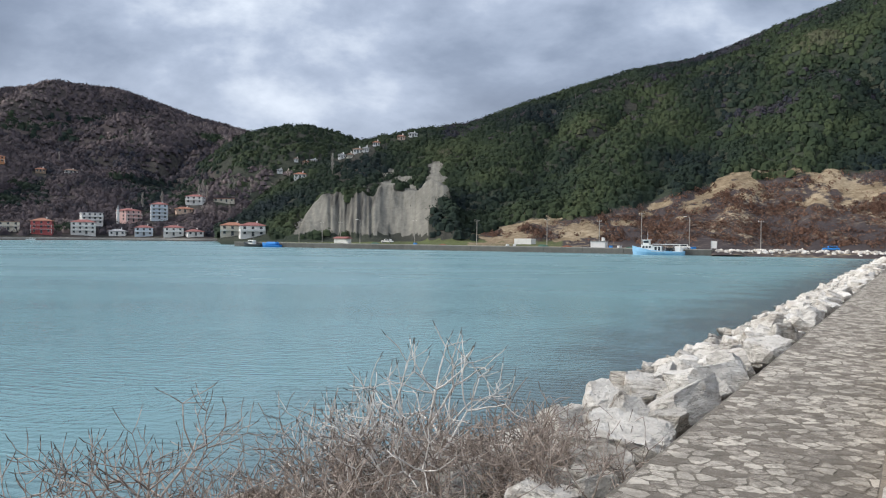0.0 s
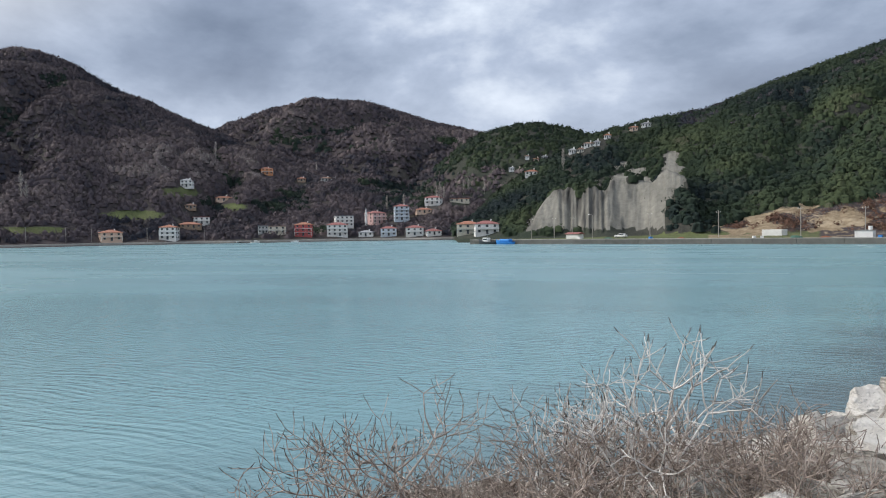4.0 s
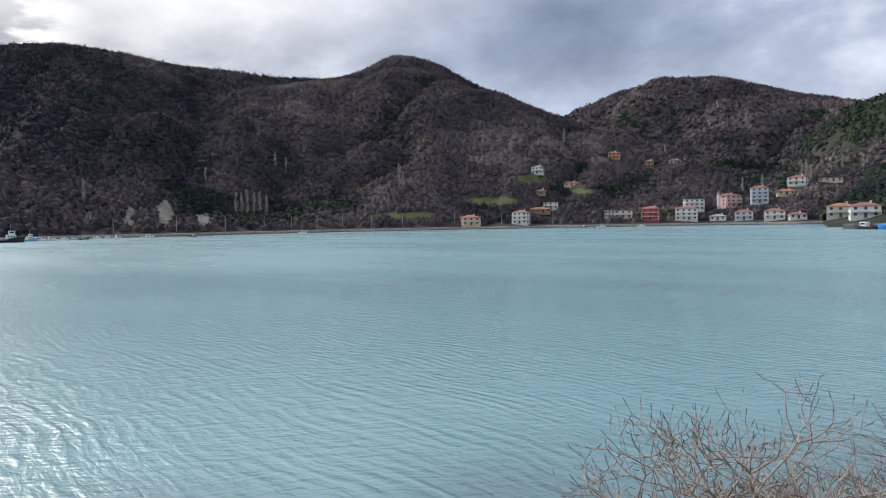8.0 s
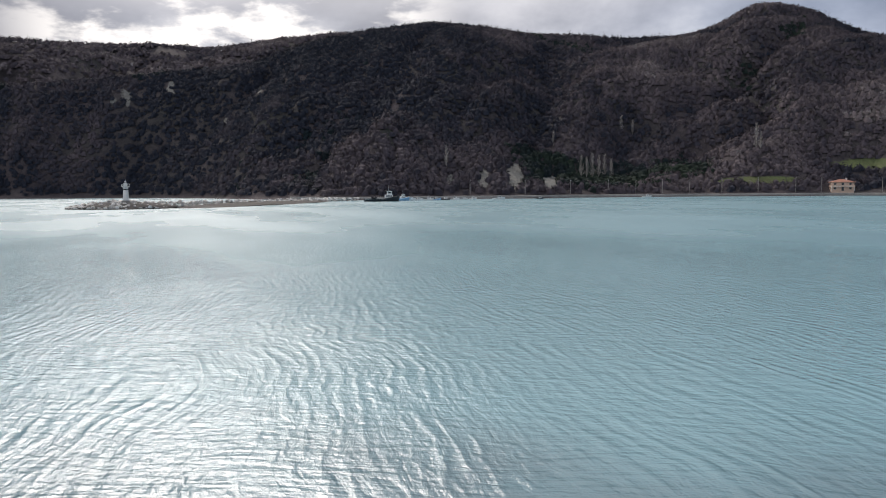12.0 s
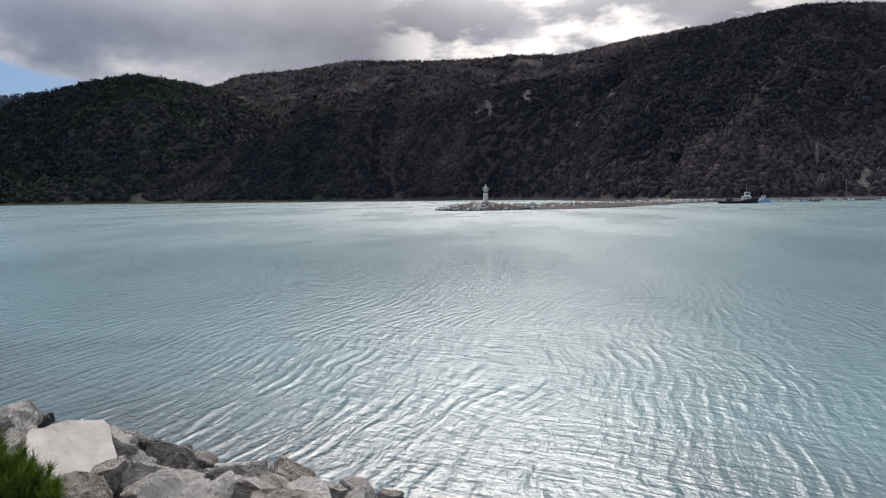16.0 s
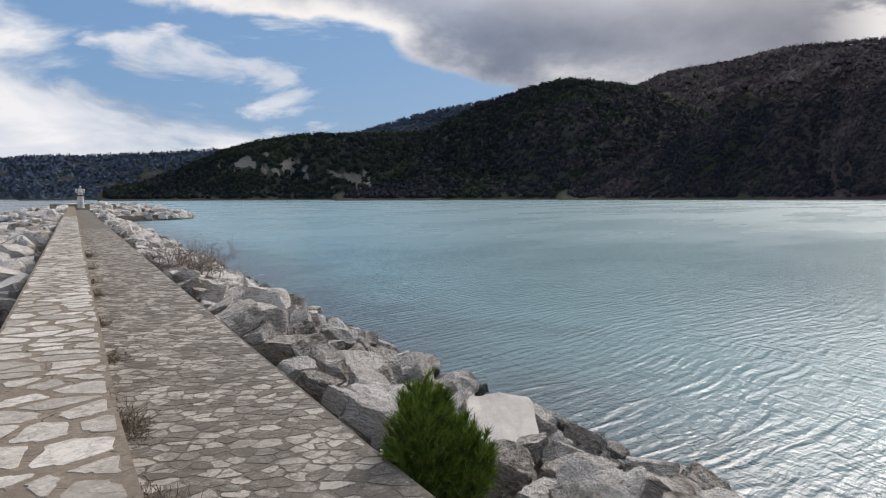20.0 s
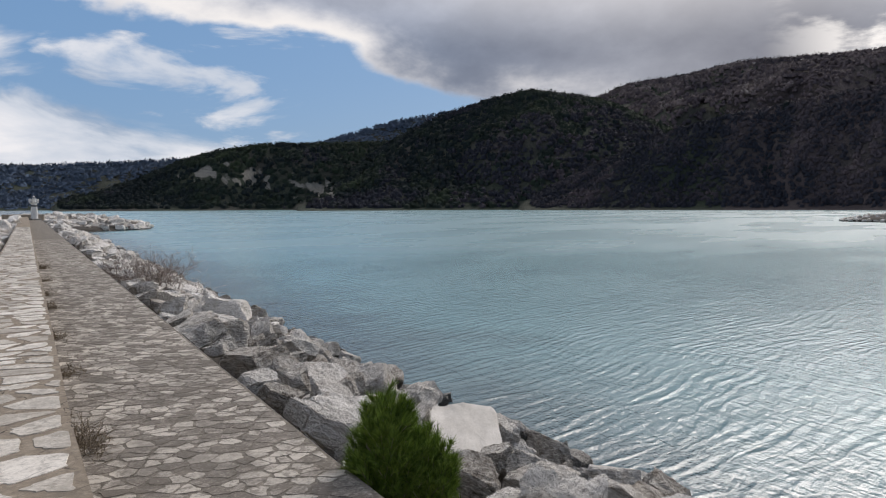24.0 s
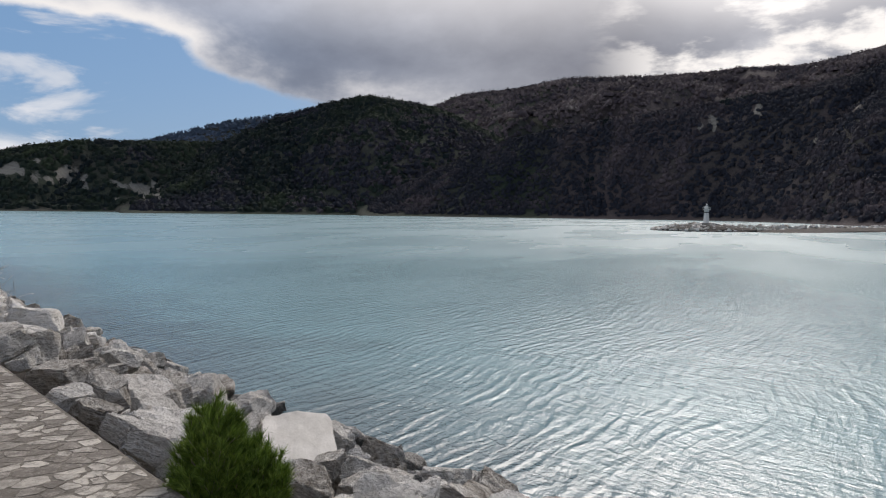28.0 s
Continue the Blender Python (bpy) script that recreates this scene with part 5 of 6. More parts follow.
# ---- the quay ----
M_QUAY = mottled("damp_quay_wall", (0.07, 0.07, 0.064), (0.17, 0.165, 0.15), 0.5, 0.8, 0.4, 0.03)
quay = thing("quay", "long concrete fishing quay with a worn edge", "quay", kind="structure")
for i in range(14):
    l = 22 + i * 11.4
    b = box(0, 11.36, -5, 5, -3, 1.45, 0.05)
    o = part("quay_block", b, M_QUAY, quay)
    o.matrix_basis = Matrix.Translation(pier(-209, l)) @ Matrix.Rotation(radians(AXIS - 90 + 90), 4, "Z")
    o2 = part("coping", box(0, 11.36, -0.5, 0.5, 0, 0.22, 0.04), M_CONC, quay)
    o2.matrix_basis = Matrix.Translation(pier(-204.6, l, 1.45)) @ Matrix.Rotation(radians(AXIS), 4, "Z")

# ---- houses ----
def wall_paint(name, c):
    return mottled(name, tuple(v * 0.8 for v in c), tuple(min(1, v * 1.1) for v in c), 0.35, 0.85, 0.1, 0.01, 0.0, 0.3)


PAINT = {"white": wall_paint("white_render", (0.74, 0.74, 0.72)), "cream": wall_paint("cream_render", (0.60, 0.56, 0.47)), "peach": wall_paint("peach_render", (0.62, 0.46, 0.36)), "red": wall_paint("red_render", (0.46, 0.115, 0.115)),
         "pink": wall_paint("pink_render", (0.62, 0.42, 0.40)), "orange": wall_paint("orange_render", (0.62, 0.29, 0.15)), "blue": wall_paint("pale_blue_render", (0.56, 0.63, 0.70)), "grey": wall_paint("grey_render", (0.42, 0.42, 0.41)), "brown": wall_paint("brown_render", (0.30, 0.22, 0.16))}
ROOF = {"tile": wall_paint("terracotta_tile", (0.36, 0.17, 0.115)), "rose": wall_paint("red_sheet_roof", (0.30, 0.13, 0.12)), "brown": wall_paint("weathered_tile", (0.26, 0.17, 0.13)), "grey": wall_paint("grey_roof", (0.33, 0.34, 0.36))}
M_PANE = plain("dark_window_glass", (0.04, 0.05, 0.06), 0.15)


def roof_mesh(w, d, z, rise, hip, eave=0.5):
    bm = bmesh.new()
    w, d = w / 2 + eave, d / 2 + eave
    k = max(w - d * 0.95, 0.3) if hip else w
    c = [bm.verts.new(p) for p in ((-w, -d, z), (w, -d, z), (w, d, z), (-w, d, z), (-w, -d, z + 0.18), (w, -d, z + 0.18), (w, d, z + 0.18), (-w, d, z + 0.18))]
    r = [bm.verts.new((-k, 0, z + rise)), bm.verts.new((k, 0, z + rise))]
    for f in ((c[3], c[2], c[1], c[0]), (c[0], c[1], c[5], c[4]), (c[1], c[2], c[6], c[5]), (c[2], c[3], c[7], c[6]), (c[3], c[0], c[4], c[7]),
              (c[4], c[5], r[1], r[0]), (c[6], c[7], r[0], r[1]), (c[5], c[6], r[1]), (c[7], c[4], r[0])):
        bm.faces.new(f)
    return bm


def house(p, face, w, d, storeys, paint, roof, label, balcony=True, flat=False, cols=3, hip=True, group="village houses", name="house"):
    ob = thing(name, label, "house", Matrix.Translation(p) @ Matrix.Rotation(radians(face), 4, "Z"), group)
    h = 2.3 * storeys
    wall_ob = part("wall", box(-w / 2, w / 2, -d / 2, d / 2, -1.3, h, 0.05), PAINT[paint], ob)
    if flat:
        part("roof", box(-w / 2 - 0.3, w / 2 + 0.3, -d / 2 - 0.3, d / 2 + 0.3, h, h + 0.35, 0.04), ROOF[roof], ob)
    else:
        part("roof", roof_mesh(w, d, h, 0.7 + 0.11 * d, hip), ROOF[roof], ob)
        part("chimney", box(w * 0.18, w * 0.18 + 0.6, 0.2, 0.8, h + 0.4, h + 2.2, 0.03), PAINT["white"], ob)
    for s in range(storeys):
        z = 2.3 * s
        for c in range(cols):
            x = -w / 2 + w * (c + 0.5) / cols
            ww = min(1.15, w / cols * 0.45)
            door = s == 0 and c == cols // 2
            win = part("door" if door else "window", box(x - ww / 2, x + ww / 2, -d / 2 - 0.03, -d / 2 + 0.1, z + (0.05 if door else 0.9), z + 2.05), M_PANE, ob)
            part("sill" if not door else "step", box(x - ww / 2 - 0.1, x + ww / 2 + 0.1, -d / 2 - 0.12, -d / 2 - 0.01, z + (0.0 if door else 0.8), z + (0.05 if door else 0.9)), M_WHITE, win)
        for y in (-d / 4, d / 4):
            for sx in (-1, 1):
                part("window", box(sx * (w / 2 + 0.03) - 0.05, sx * (w / 2 + 0.03) + 0.05, y - 0.6, y + 0.6, z + 0.9, z + 2.2), M_PANE, ob)
        if balcony and s:
            bal = part("balcony", box(-w / 2, w / 2, -d / 2 - 1.3, -d / 2 - 0.05, z - 0.15, z + 0.02, 0.02), M_WHITE, ob)
            part("parapet", box(-w / 2, w / 2, -d / 2 - 1.3, -d / 2 - 1.18, z + 0.02, z + 0.85, 0.02), PAINT[paint], bal)
            for x in (-w / 2 + 0.15, w / 2 - 0.15):
                part("post", box(x - 0.12, x + 0.12, -d / 2 - 1.25, -d / 2 - 1.02, z - 2.3, z - 0.15), M_WHITE, bal)
    return ob


def slope_place(az, el, r0=230, r1=1500):
    """Where the land first shows at that elevation along a heading."""
    r = np.arange(r0, r1, 1.5)
    z, _ = land_height(np.full(r.shape, az), r)
    x, y = -np.sin(np.radians(az)) * r, np.cos(np.radians(az)) * r
    z = np.maximum(z, flat_height(x, y))
    e = np.degrees(np.arctan2(z - EYE_Z, r))
    k = int(np.argmax((e >= el) & (z > 0.8)))
    return polar(az, r[k], z[k])


# heading, elevation of the foot, width, depth, storeys, wall, roof, flat, turn
VILLAGE = [
    (41.8, -0.3, 11, 9, 2, "peach", "tile", 0, 8, "peach two-storey shore house with a terracotta roof"), (37.9, -0.25, 9, 9, 3, "white", "tile", 0, -14, "white three-storey shore house with balconies"),
    (36.5, 0.55, 13, 8, 1, "brown", "tile", 0, 10, "low house with a broad orange tiled roof"), (35.7, 0.85, 10, 8, 2, "white", "rose", 1, 5, "white two-storey house among garden trees"),
    (36.4, 1.95, 7, 6, 1, "brown", "brown", 0, 0, "small brown cottage on the slope"), (36.6, 3.55, 8, 8, 2, "white", "grey", 0, -10, "white hillside house with a grey roof"),
    (34.1, 2.55, 11, 6, 1, "peach", "tile", 0, 6, "long low hillside house with tiled roof"), (31.0, 4.5, 10, 8, 2, "orange", "tile", 0, 12, "orange hillside house in bare woods"),
    (31.3, 0.1, 6, 6, 2, "grey", "grey", 1, 0, "small grey flat-roofed shore house"), (30.3, 0.05, 11, 8, 2, "cream", "brown", 1, 0, "cream two-storey shore house with flat roof"),
    (28.3, -0.1, 10.5, 9, 3, "red", "tile", 0, -6, "bright red three-storey house with balconies"), (25.8, -0.15, 13, 9, 3, "white", "rose", 0, 0, "white three-storey shore block"),
    (25.3, 0.55, 12, 9, 3, "white", "grey", 1, 8, "white flat-roofed block behind the shore houses"), (22.9, 0.75, 11, 10, 3, "pink", "rose", 0, 35, "pink house with a red sheet roof"),
    (20.9, 0.95, 10, 9, 4, "blue", "rose", 0, 4, "tall pale house with a red hipped roof"), (23.6, -0.2, 9, 7, 1, "white", "grey", 0, -8, "low white shore house with pale gable"),
    (21.9, -0.2, 10, 7, 2, "blue", "rose", 0, 0, "white and blue shore house with red roof"), (19.9, -0.2, 11, 8, 2, "white", "rose", 0, 0, "white shore house with red hipped roof"),
    (18.5, -0.2, 9, 8, 1, "white", "rose", 0, 14, "small white shore house beside red shed"), (18.4, 2.15, 11, 8, 2, "white", "rose", 0, -16, "white hillside house with red roof"),
    (19.2, 1.45, 10, 7, 1, "peach", "tile", 0, 12, "tan cottage with red tiled roof"), (16.4, 2.3, 14, 7, 1, "cream", "tile", 1, -4, "long cream building above the village"),
]
SHORE = [
    (15.8, -0.15, 10.5, 8, 2, "cream", "tile", 0, 0, "cream two-storey shore house with hipped tiles"), (14.4, -0.2, 10.5, 8, 2, "white", "rose", 0, 6, "white shore house with red sheet roof"),
    (10.9, 4.2, 7, 5, 1, "white", "tile", 0, 0, "small white house on the green spur"), (28.4, 4.0, 7, 6, 1, "brown", "tile", 0, 0, "small tiled cottage among bare trees"),
    (26.6, 4.0, 9, 6, 1, "grey", "brown", 0, 10, "low grey farm building in the woods"), (26.0, 4.05, 7, 6, 1, "white", "grey", 0, -8, "low pale farm shed in the woods"),
    (12.4, 4.6, 5, 4, 1, "white", "grey", 0, 4, "pale hillside house in the upper village"), (10.5, 5.3, 5, 4, 1, "pink", "tile", 0, -8, "pink hillside house in the upper village"),
    (9.9, 5.4, 6, 4, 1, "grey", "grey", 0, 10, "grey hillside house in the upper village"), (11.2, 5.5, 4, 4, 1, "white", "brown", 0, 0, "small hillside house in the upper village"),
]
for az, el, w, d, n, paint, roof, flat, turn, label in VILLAGE + SHORE:
    at = slope_place(az, el, (430 if az > 17 else 316) if az > 13 else 230)
    HOUSES.append((az, math.hypot(at.x, at.y), w))
    house(at, az + turn, w, d, n, paint, roof, label, balcony=n > 1, flat=bool(flat), cols=3 if w < 12 else 4)
for az, el, w, n, paint, roof in ((7.8, 5.8, 6, 1, "white", "grey"), (7.2, 5.85, 5, 1, "cream", "brown"), (6.6, 6.25, 8, 1, "white", "brown"), (6.0, 6.35, 5, 1, "white", "grey"), (5.2, 6.8, 6, 1, "white", "tile"), (3.3, 7.3, 7, 1, "peach", "tile"), (2.4, 7.55, 8, 1, "white", "grey")):
    at = slope_place(az, el) - Vector((0, 0, 0.5))
    HOUSES.append((az, math.hypot(at.x, at.y), w + 3))
    house(at, az + 5, w * 0.7, 4, n, paint, roof, "pale hilltop house on the wooded ridge", balcony=False, group="hilltop houses")

build_woods()


def build_crest_trees():
    """Thin leafless trees that stand against the sky along the ridges."""
    rng = np.random.default_rng(77)
    segs = []
    for key, az0, az1, gap, tall in (("left", 40, 84, 0.30, 6.5), ("middle", 22, 38, 0.22, 7.5), ("far", 84, 113, 0.17, 11.0), ("dark", 112, 126, 0.24, 7.5)):
        h = HILLS[key]
        for az in np.arange(az0, az1, gap):
            a = az + rng.uniform(-0.6, 0.6) * gap
            r = float(along_list(h["far"], a)) * rng.uniform(0.99, 1.0)
            z = float(land_height(np.array([a]), np.array([r]))[0][0])
            if value_noise(np.array([a / 1.7]), np.array([0.0]), 60)[0] < -0.25:
                continue
            p = polar(a, r, z - 1)
            t = tall * rng.uniform(0.65, 1.15)
            lean = rng.normal(0, 0.06, 2) * t
            q = p + Vector((lean[0], lean[1], t))
            w = r * 0.00022
            segs.append((*p, *q, w, w * 0.5))
            for _ in range(5):
                b = p.lerp(q, rng.uniform(0.35, 0.85))
                e = b + Vector((*(rng.normal(0, 0.2, 2) * t), t * rng.uniform(0.18, 0.38)))
                segs.append((*b, *e, w * 0.6, w * 0.3))
    ob = tubes("ridge_trees", segs, M_CREST, None, 3)
    tagged(ob, "thin leafless trees standing along the ridges", "trees", kind="stuff")


M_CREST = mottled("ridge_tree_bark", (0.06, 0.05, 0.05), (0.13, 0.11, 0.105), 0.5, 0.95, 0.0, 0.0, 0.3)
build_crest_trees()


def foot_of(az):
    """Where the foot of the brown hill meets the shore road."""
    k = list(HILLS).index("left")
    return float(along_list(HILLS["left"]["near"], az)) + 9 * float(value_noise(np.array([az / 3.0]), np.array([0.0]), 11 + k)[0])


def build_shore_road():
    bm = bmesh.new()
    rings = []
    for az in np.arange(15, 82, 0.5):
        f = foot_of(az)
        rings.append([bm.verts.new(polar(az, f + o, z)) for o, z in ((-7.4, -0.6), (-6.6, 1.35), (-6.0, 1.45), (-5.8, 1.25), (2.0, 1.35), (2.0, -0.6))])
    for a, b in zip(rings, rings[1:]):
        for i in range(5):
            bm.faces.new((a[i], b[i], b[i + 1], a[i + 1]))
    bmesh.ops.recalc_face_normals(bm, faces=bm.faces)
    tagged(part("shore_road", bm, M_CONC), "pale concrete sea wall and shore road under the hill", "road", kind="structure")


build_shore_road()


def poplar(az, el, height, seed):
    """A tall bare poplar: a straight stem with steep shoots and fine twigs."""
    rng = np.random.default_rng(seed)
    ob = thing("poplar_tree", "tall slender pale leafless poplar on the slope", "tree", Matrix.Translation(slope_place(az, el)), "bare poplars")
    tubes("trunk", [(0, 0, -1, 0, 0, height * 0.6, 0.16, 0.1), (0, 0, height * 0.6, 0.2, 0, height, 0.1, 0.03)], M_PALEBARK, ob)
    limbs, twigs = [], []
    for i in range(60):
        t = rng.uniform(0.1, 0.93)
        a = rng.uniform(0, 6.283)
        reach = height * 0.13 * (1.05 - t) ** 0.5 * rng.uniform(0.6, 1.1)
        p = np.array([0, 0, t * height])
        q = p + np.array([reach * math.cos(a), reach * math.sin(a), reach * 1.5])
        limbs.append((*p, *q, 0.04, 0.025))
        for _ in range(5):
            b = p + (q - p) * rng.uniform(0.3, 1.0)
            e = b + np.array([*rng.normal(0, 0.35, 2), rng.uniform(0.7, 1.8)])
            twigs.append((*b, *e, 0.028, 0.012))
    tagged(tubes("limb", limbs, M_PALEBARK, ob, 4), kind="stuff")
    tagged(tubes("twig", twigs, M_PALEBARK, ob, 3), kind="stuff")


M_PALEBARK = mottled("pale_bark", (0.26, 0.235, 0.215), (0.46, 0.43, 0.40), 2.0, 0.9, 0.1, 0.01, 0.3)
for k, (az, el, h) in enumerate(((47.2, 2.5, 17), (46.9, 2.4, 12), (56.5, 4.1, 12), (55.7, 3.9, 10), (34.6, 5.5, 15), (57.2, 0.6, 13), (57.7, 0.7, 15), (58.1, 0.7, 14), (58.6, 0.6, 16), (59.0, 0.7, 13), (59.4, 0.6, 15),
                                 (18.2, 2.2, 12), (17.9, 2.4, 14), (17.6, 2.3, 11), (16.1, 2.9, 12), (15.7, 2.9, 14), (14.5, 2.9, 13), (20.7, 1.6, 12), (8.5, 4.6, 11), (27.3, 4.6, 12), (22.0, 1.6, 11), (69.6, 1.6, 12), (61.5, 3.2, 9))):
    poplar(az, el, h, 300 + k)
turret = thing("turret", "slim white turret with a pointed cap", "tower", Matrix.Translation(slope_place(23.6, 0.5)))
part("shaft", rod(1.0, 0.8, -1, 10, 12), M_WHITE, turret)
part("balcony", rod(1.3, 1.3, 7.5, 8.0, 12), M_WHITE, turret)
part("cap", rod(0.9, 0.05, 10, 13, 12), ROOF["grey"], turret)

# ---- boats ----
M_BLUE = plain("light_blue_hull", (0.28, 0.52, 0.74), 0.45)
M_TARP = plain("blue_tarpaulin", (0.03, 0.22, 0.60), 0.6)
M_BLACK = plain("black_hull", (0.03, 0.035, 0.04), 0.5)


def hull_mesh(length, beam, depth, sheer, n=14):
    """A hull with a raked bow, flared sides and a flat stern; bow towards +x."""
    bm = bmesh.new()
    rings = []
    for i in range(n + 1):
        t = i / n
        x = -length / 2 + t * length
        half = beam / 2 * min(1, 1.15 * (1 - max(0, (t - 0.5) / 0.5) ** 2.4)) * (0.85 + 0.15 * min(1, t * 4))
        top = depth + sheer * max(0, t - 0.35) ** 2 * 2.4
        rake = 0.12 * length * max(0, t - 0.7) ** 1.5
        half = max(half, 0.04)
        rings.append([bm.verts.new(p) for p in ((x + rake, -half, top), (x + rake * 0.6, -half * 0.92, top * 0.5), (x, -half * 0.6, -0.15), (x, 0, -0.5), (x, half * 0.6, -0.15), (x + rake * 0.6, half * 0.92, top * 0.5), (x + rake, half, top))])
    for a, b in zip(rings, rings[1:]):
        for k in range(6):
            bm.faces.new((a[k], b[k], b[k + 1], a[k + 1]))
        bm.faces.new((a[6], b[6], b[0], a[0]))
    bm.faces.new(rings[0])
    bm.faces.new(rings[-1][::-1])
    bmesh.ops.recalc_face_normals(bm, faces=bm.faces)
    return bm


def fishing_boat(p, face, length, mat, label, canopy=True, name="fishing_boat"):
    ob = thing(name, label, "boat", Matrix.Translation(p) @ Matrix.Rotation(radians(face), 4, "Z"))
    k = length / 16
    part("hull", hull_mesh(length, 4.6 * k, 1.35 * k, 1.5 * k), mat, ob)
    part("rubbing_strake", join(*[bar((-7.9 * k, s * 2.02 * k, 1.18 * k), (2.0 * k, s * 2.34 * k, 1.2 * k), 0.08 * k) for s in (-1, 1)]), M_WHITE, ob)
    cab = part("cabin", box(1.6 * k, 5.2 * k, -1.5 * k, 1.5 * k, 1.3 * k, 3.2 * k, 0.06), M_WHITE, ob)
    for i in range(3):
        for s in (-1, 1):
            part("window", box((2.1 + i) * k, (2.75 + i) * k, s * 1.5 * k - 0.03, s * 1.5 * k + 0.03, 2.2 * k, 2.85 * k), M_PANE, cab)
    wheel = part("wheelhouse", box(2.6 * k, 4.8 * k, -1.15 * k, 1.15 * k, 3.2 * k, 4.7 * k, 0.06), M_WHITE, ob)
    for s in (-1, 1):
        part("window", box(2.9 * k, 4.5 * k, s * 1.15 * k - 0.03, s * 1.15 * k + 0.03, 3.8 * k, 4.45 * k), M_PANE, wheel)
    part("wheelhouse_roof", box(2.3 * k, 5.1 * k, -1.35 * k, 1.35 * k, 4.7 * k, 4.85 * k, 0.03), M_WHITE, ob)
    part("mast", rod(0.08 * k, 0.05 * k, 4.85 * k, 7.6 * k, 8, 3.4 * k), M_STEEL, ob)
    part("yard", bar((3.4 * k, -0.8 * k, 6.4 * k), (3.4 * k, 0.8 * k, 6.4 * k), 0.04 * k), M_STEEL, ob)
    part("boom", bar((-4.4 * k, 0, 1.3 * k), (-1.4 * k, 0.4 * k, 5.6 * k), 0.07 * k), M_DARK, ob)
    part("winch", rod(0.55 * k, 0.55 * k, 1.25 * k, 2.3 * k, 12, -4.2 * k, 0.3 * k), M_DARK, ob)
    part("net_heap", box(-3.6 * k, -2.2 * k, -1.1 * k, 1.0 * k, 1.2 * k, 2.2 * k, 0.35 * k), M_DARK, ob)
    if canopy:
        deck = part("deckhouse", box(-1.2 * k, 1.6 * k, -1.35 * k, 1.35 * k, 1.3 * k, 2.9 * k, 0.05), M_WHITE, ob)
        for x in (-0.8, 0.3):
            for s in (-1, 1):
                part("doorway", box(x * k, (x + 0.7) * k, s * 1.35 * k - 0.03, s * 1.35 * k + 0.03, 1.35 * k, 2.6 * k), M_PANE, deck)
        part("stern_housing", box(-7.4 * k, -5.4 * k, -1.6 * k, 1.6 * k, 1.2 * k, 2.5 * k, 0.05), M_WHITE, ob)
        part("canopy", box(-7.2 * k, 1.9 * k, -1.75 * k, 1.75 * k, 3.35 * k, 3.5 * k, 0.05), M_WHITE, ob)
        for x in (-7.0, -4.8, -2.4, 0.2):
            for s in (-1, 1):
                part("canopy_post", rod(0.05 * k, 0.05 * k, 1.2 * k, 3.36 * k, 6, x * k, s * 1.65 * k), M_STEEL, ob)
    for i in range(9):
        x = -7.4 + i * 1.2
        part("stanchion", rod(0.03 * k, 0.03 * k, 1.25 * k, 2.0 * k, 5, x * k, -1.95 * k), M_STEEL, ob)
    return ob


fishing_boat(pier(-201.3, 35), AXIS - 90 + 90, 13.2, M_BLUE, "light blue and white fishing boat moored at the quay")
fishing_boat(polar(74.6, 296), 79, 13.5, M_BLACK, "black-hulled trawler with a white wheelhouse", False)
fishing_boat(polar(73.3, 315), 82, 9, M_BLUE, "small blue and white fishing boat by the far shore", False)


def small_boat(p, face, length, mat, label, cover=None):
    ob = thing("small_boat", label, "boat", Matrix.Translation(p) @ Matrix.Rotation(radians(face), 4, "Z"))
    k = length / 7
    part("hull", hull_mesh(length, 2.3 * k, 0.75 * k, 0.8 * k, 10), mat, ob)
    if cover:
        part("cover", box(-2.6 * k, 1.6 * k, -1.1 * k, 1.1 * k, 0.6 * k, 1.7 * k, 0.35 * k), cover, ob)
    else:
        part("cabin", box(-0.6 * k, 1.5 * k, -0.75 * k, 0.75 * k, 0.7 * k, 2.0 * k, 0.1 * k), M_WHITE, ob)
        part("cabin_window", box(-0.3 * k, 1.2 * k, -0.79 * k, 0.79 * k, 1.3 * k, 1.75 * k), M_PANE, ob)
        part("mast", rod(0.03, 0.02, 1.9 * k, 3.4 * k, 5), M_STEEL, ob)
    return ob


small_boat(pier(-202.6, 164), AXIS, 7.5, M_TARP, "small boat under a bright blue tarpaulin", M_TARP)
small_boat(pier(-202.8, 172), AXIS, 8, M_BLACK, "low dark wooden work boat at the quay's end")
for az, r, turn, length, mat in ((65.6, 334, 5, 5.5, M_WHITE), (71.8, 322, 20, 4.5, M_WHITE), (71.0, 326, -15, 4.5, M_WHITE), (70.4, 330, 8, 4, M_BLUE), (67.6, 340, 30, 4, M_WHITE), (72.4, 318, -30, 5, M_WHITE),
                                 (69.7, 331, 12, 4, M_BLACK), (69.0, 333, -20, 4.5, M_WHITE), (68.3, 338, 5, 3.8, M_WHITE), (54.6, 398, 10, 4.5, M_WHITE), (62.5, 347, 10, 3.5, M_BLACK), (31.9, 440, 15, 5, M_WHITE), (29.0, 442, -10, 4.5, M_WHITE), (33.2, 440, 20, 4, M_BLACK)):
    small_boat(polar(az, r), az + turn, length, mat, "small white boat by the far shore")

# ---- along the quay road ----
M_POLE = mottled("weathered_pole", (0.22, 0.20, 0.18), (0.42, 0.40, 0.37), 1.0, 0.9, 0.2, 0.01)


def ground_at(p):
    az, r = math.degrees(math.atan2(-p.x, p.y)), math.hypot(p.x, p.y)
    z, _ = land_height(np.array([az]), np.array([r]))
    return float(max(z[0], flat_height(np.array([p.x]), np.array([p.y]))[0]))


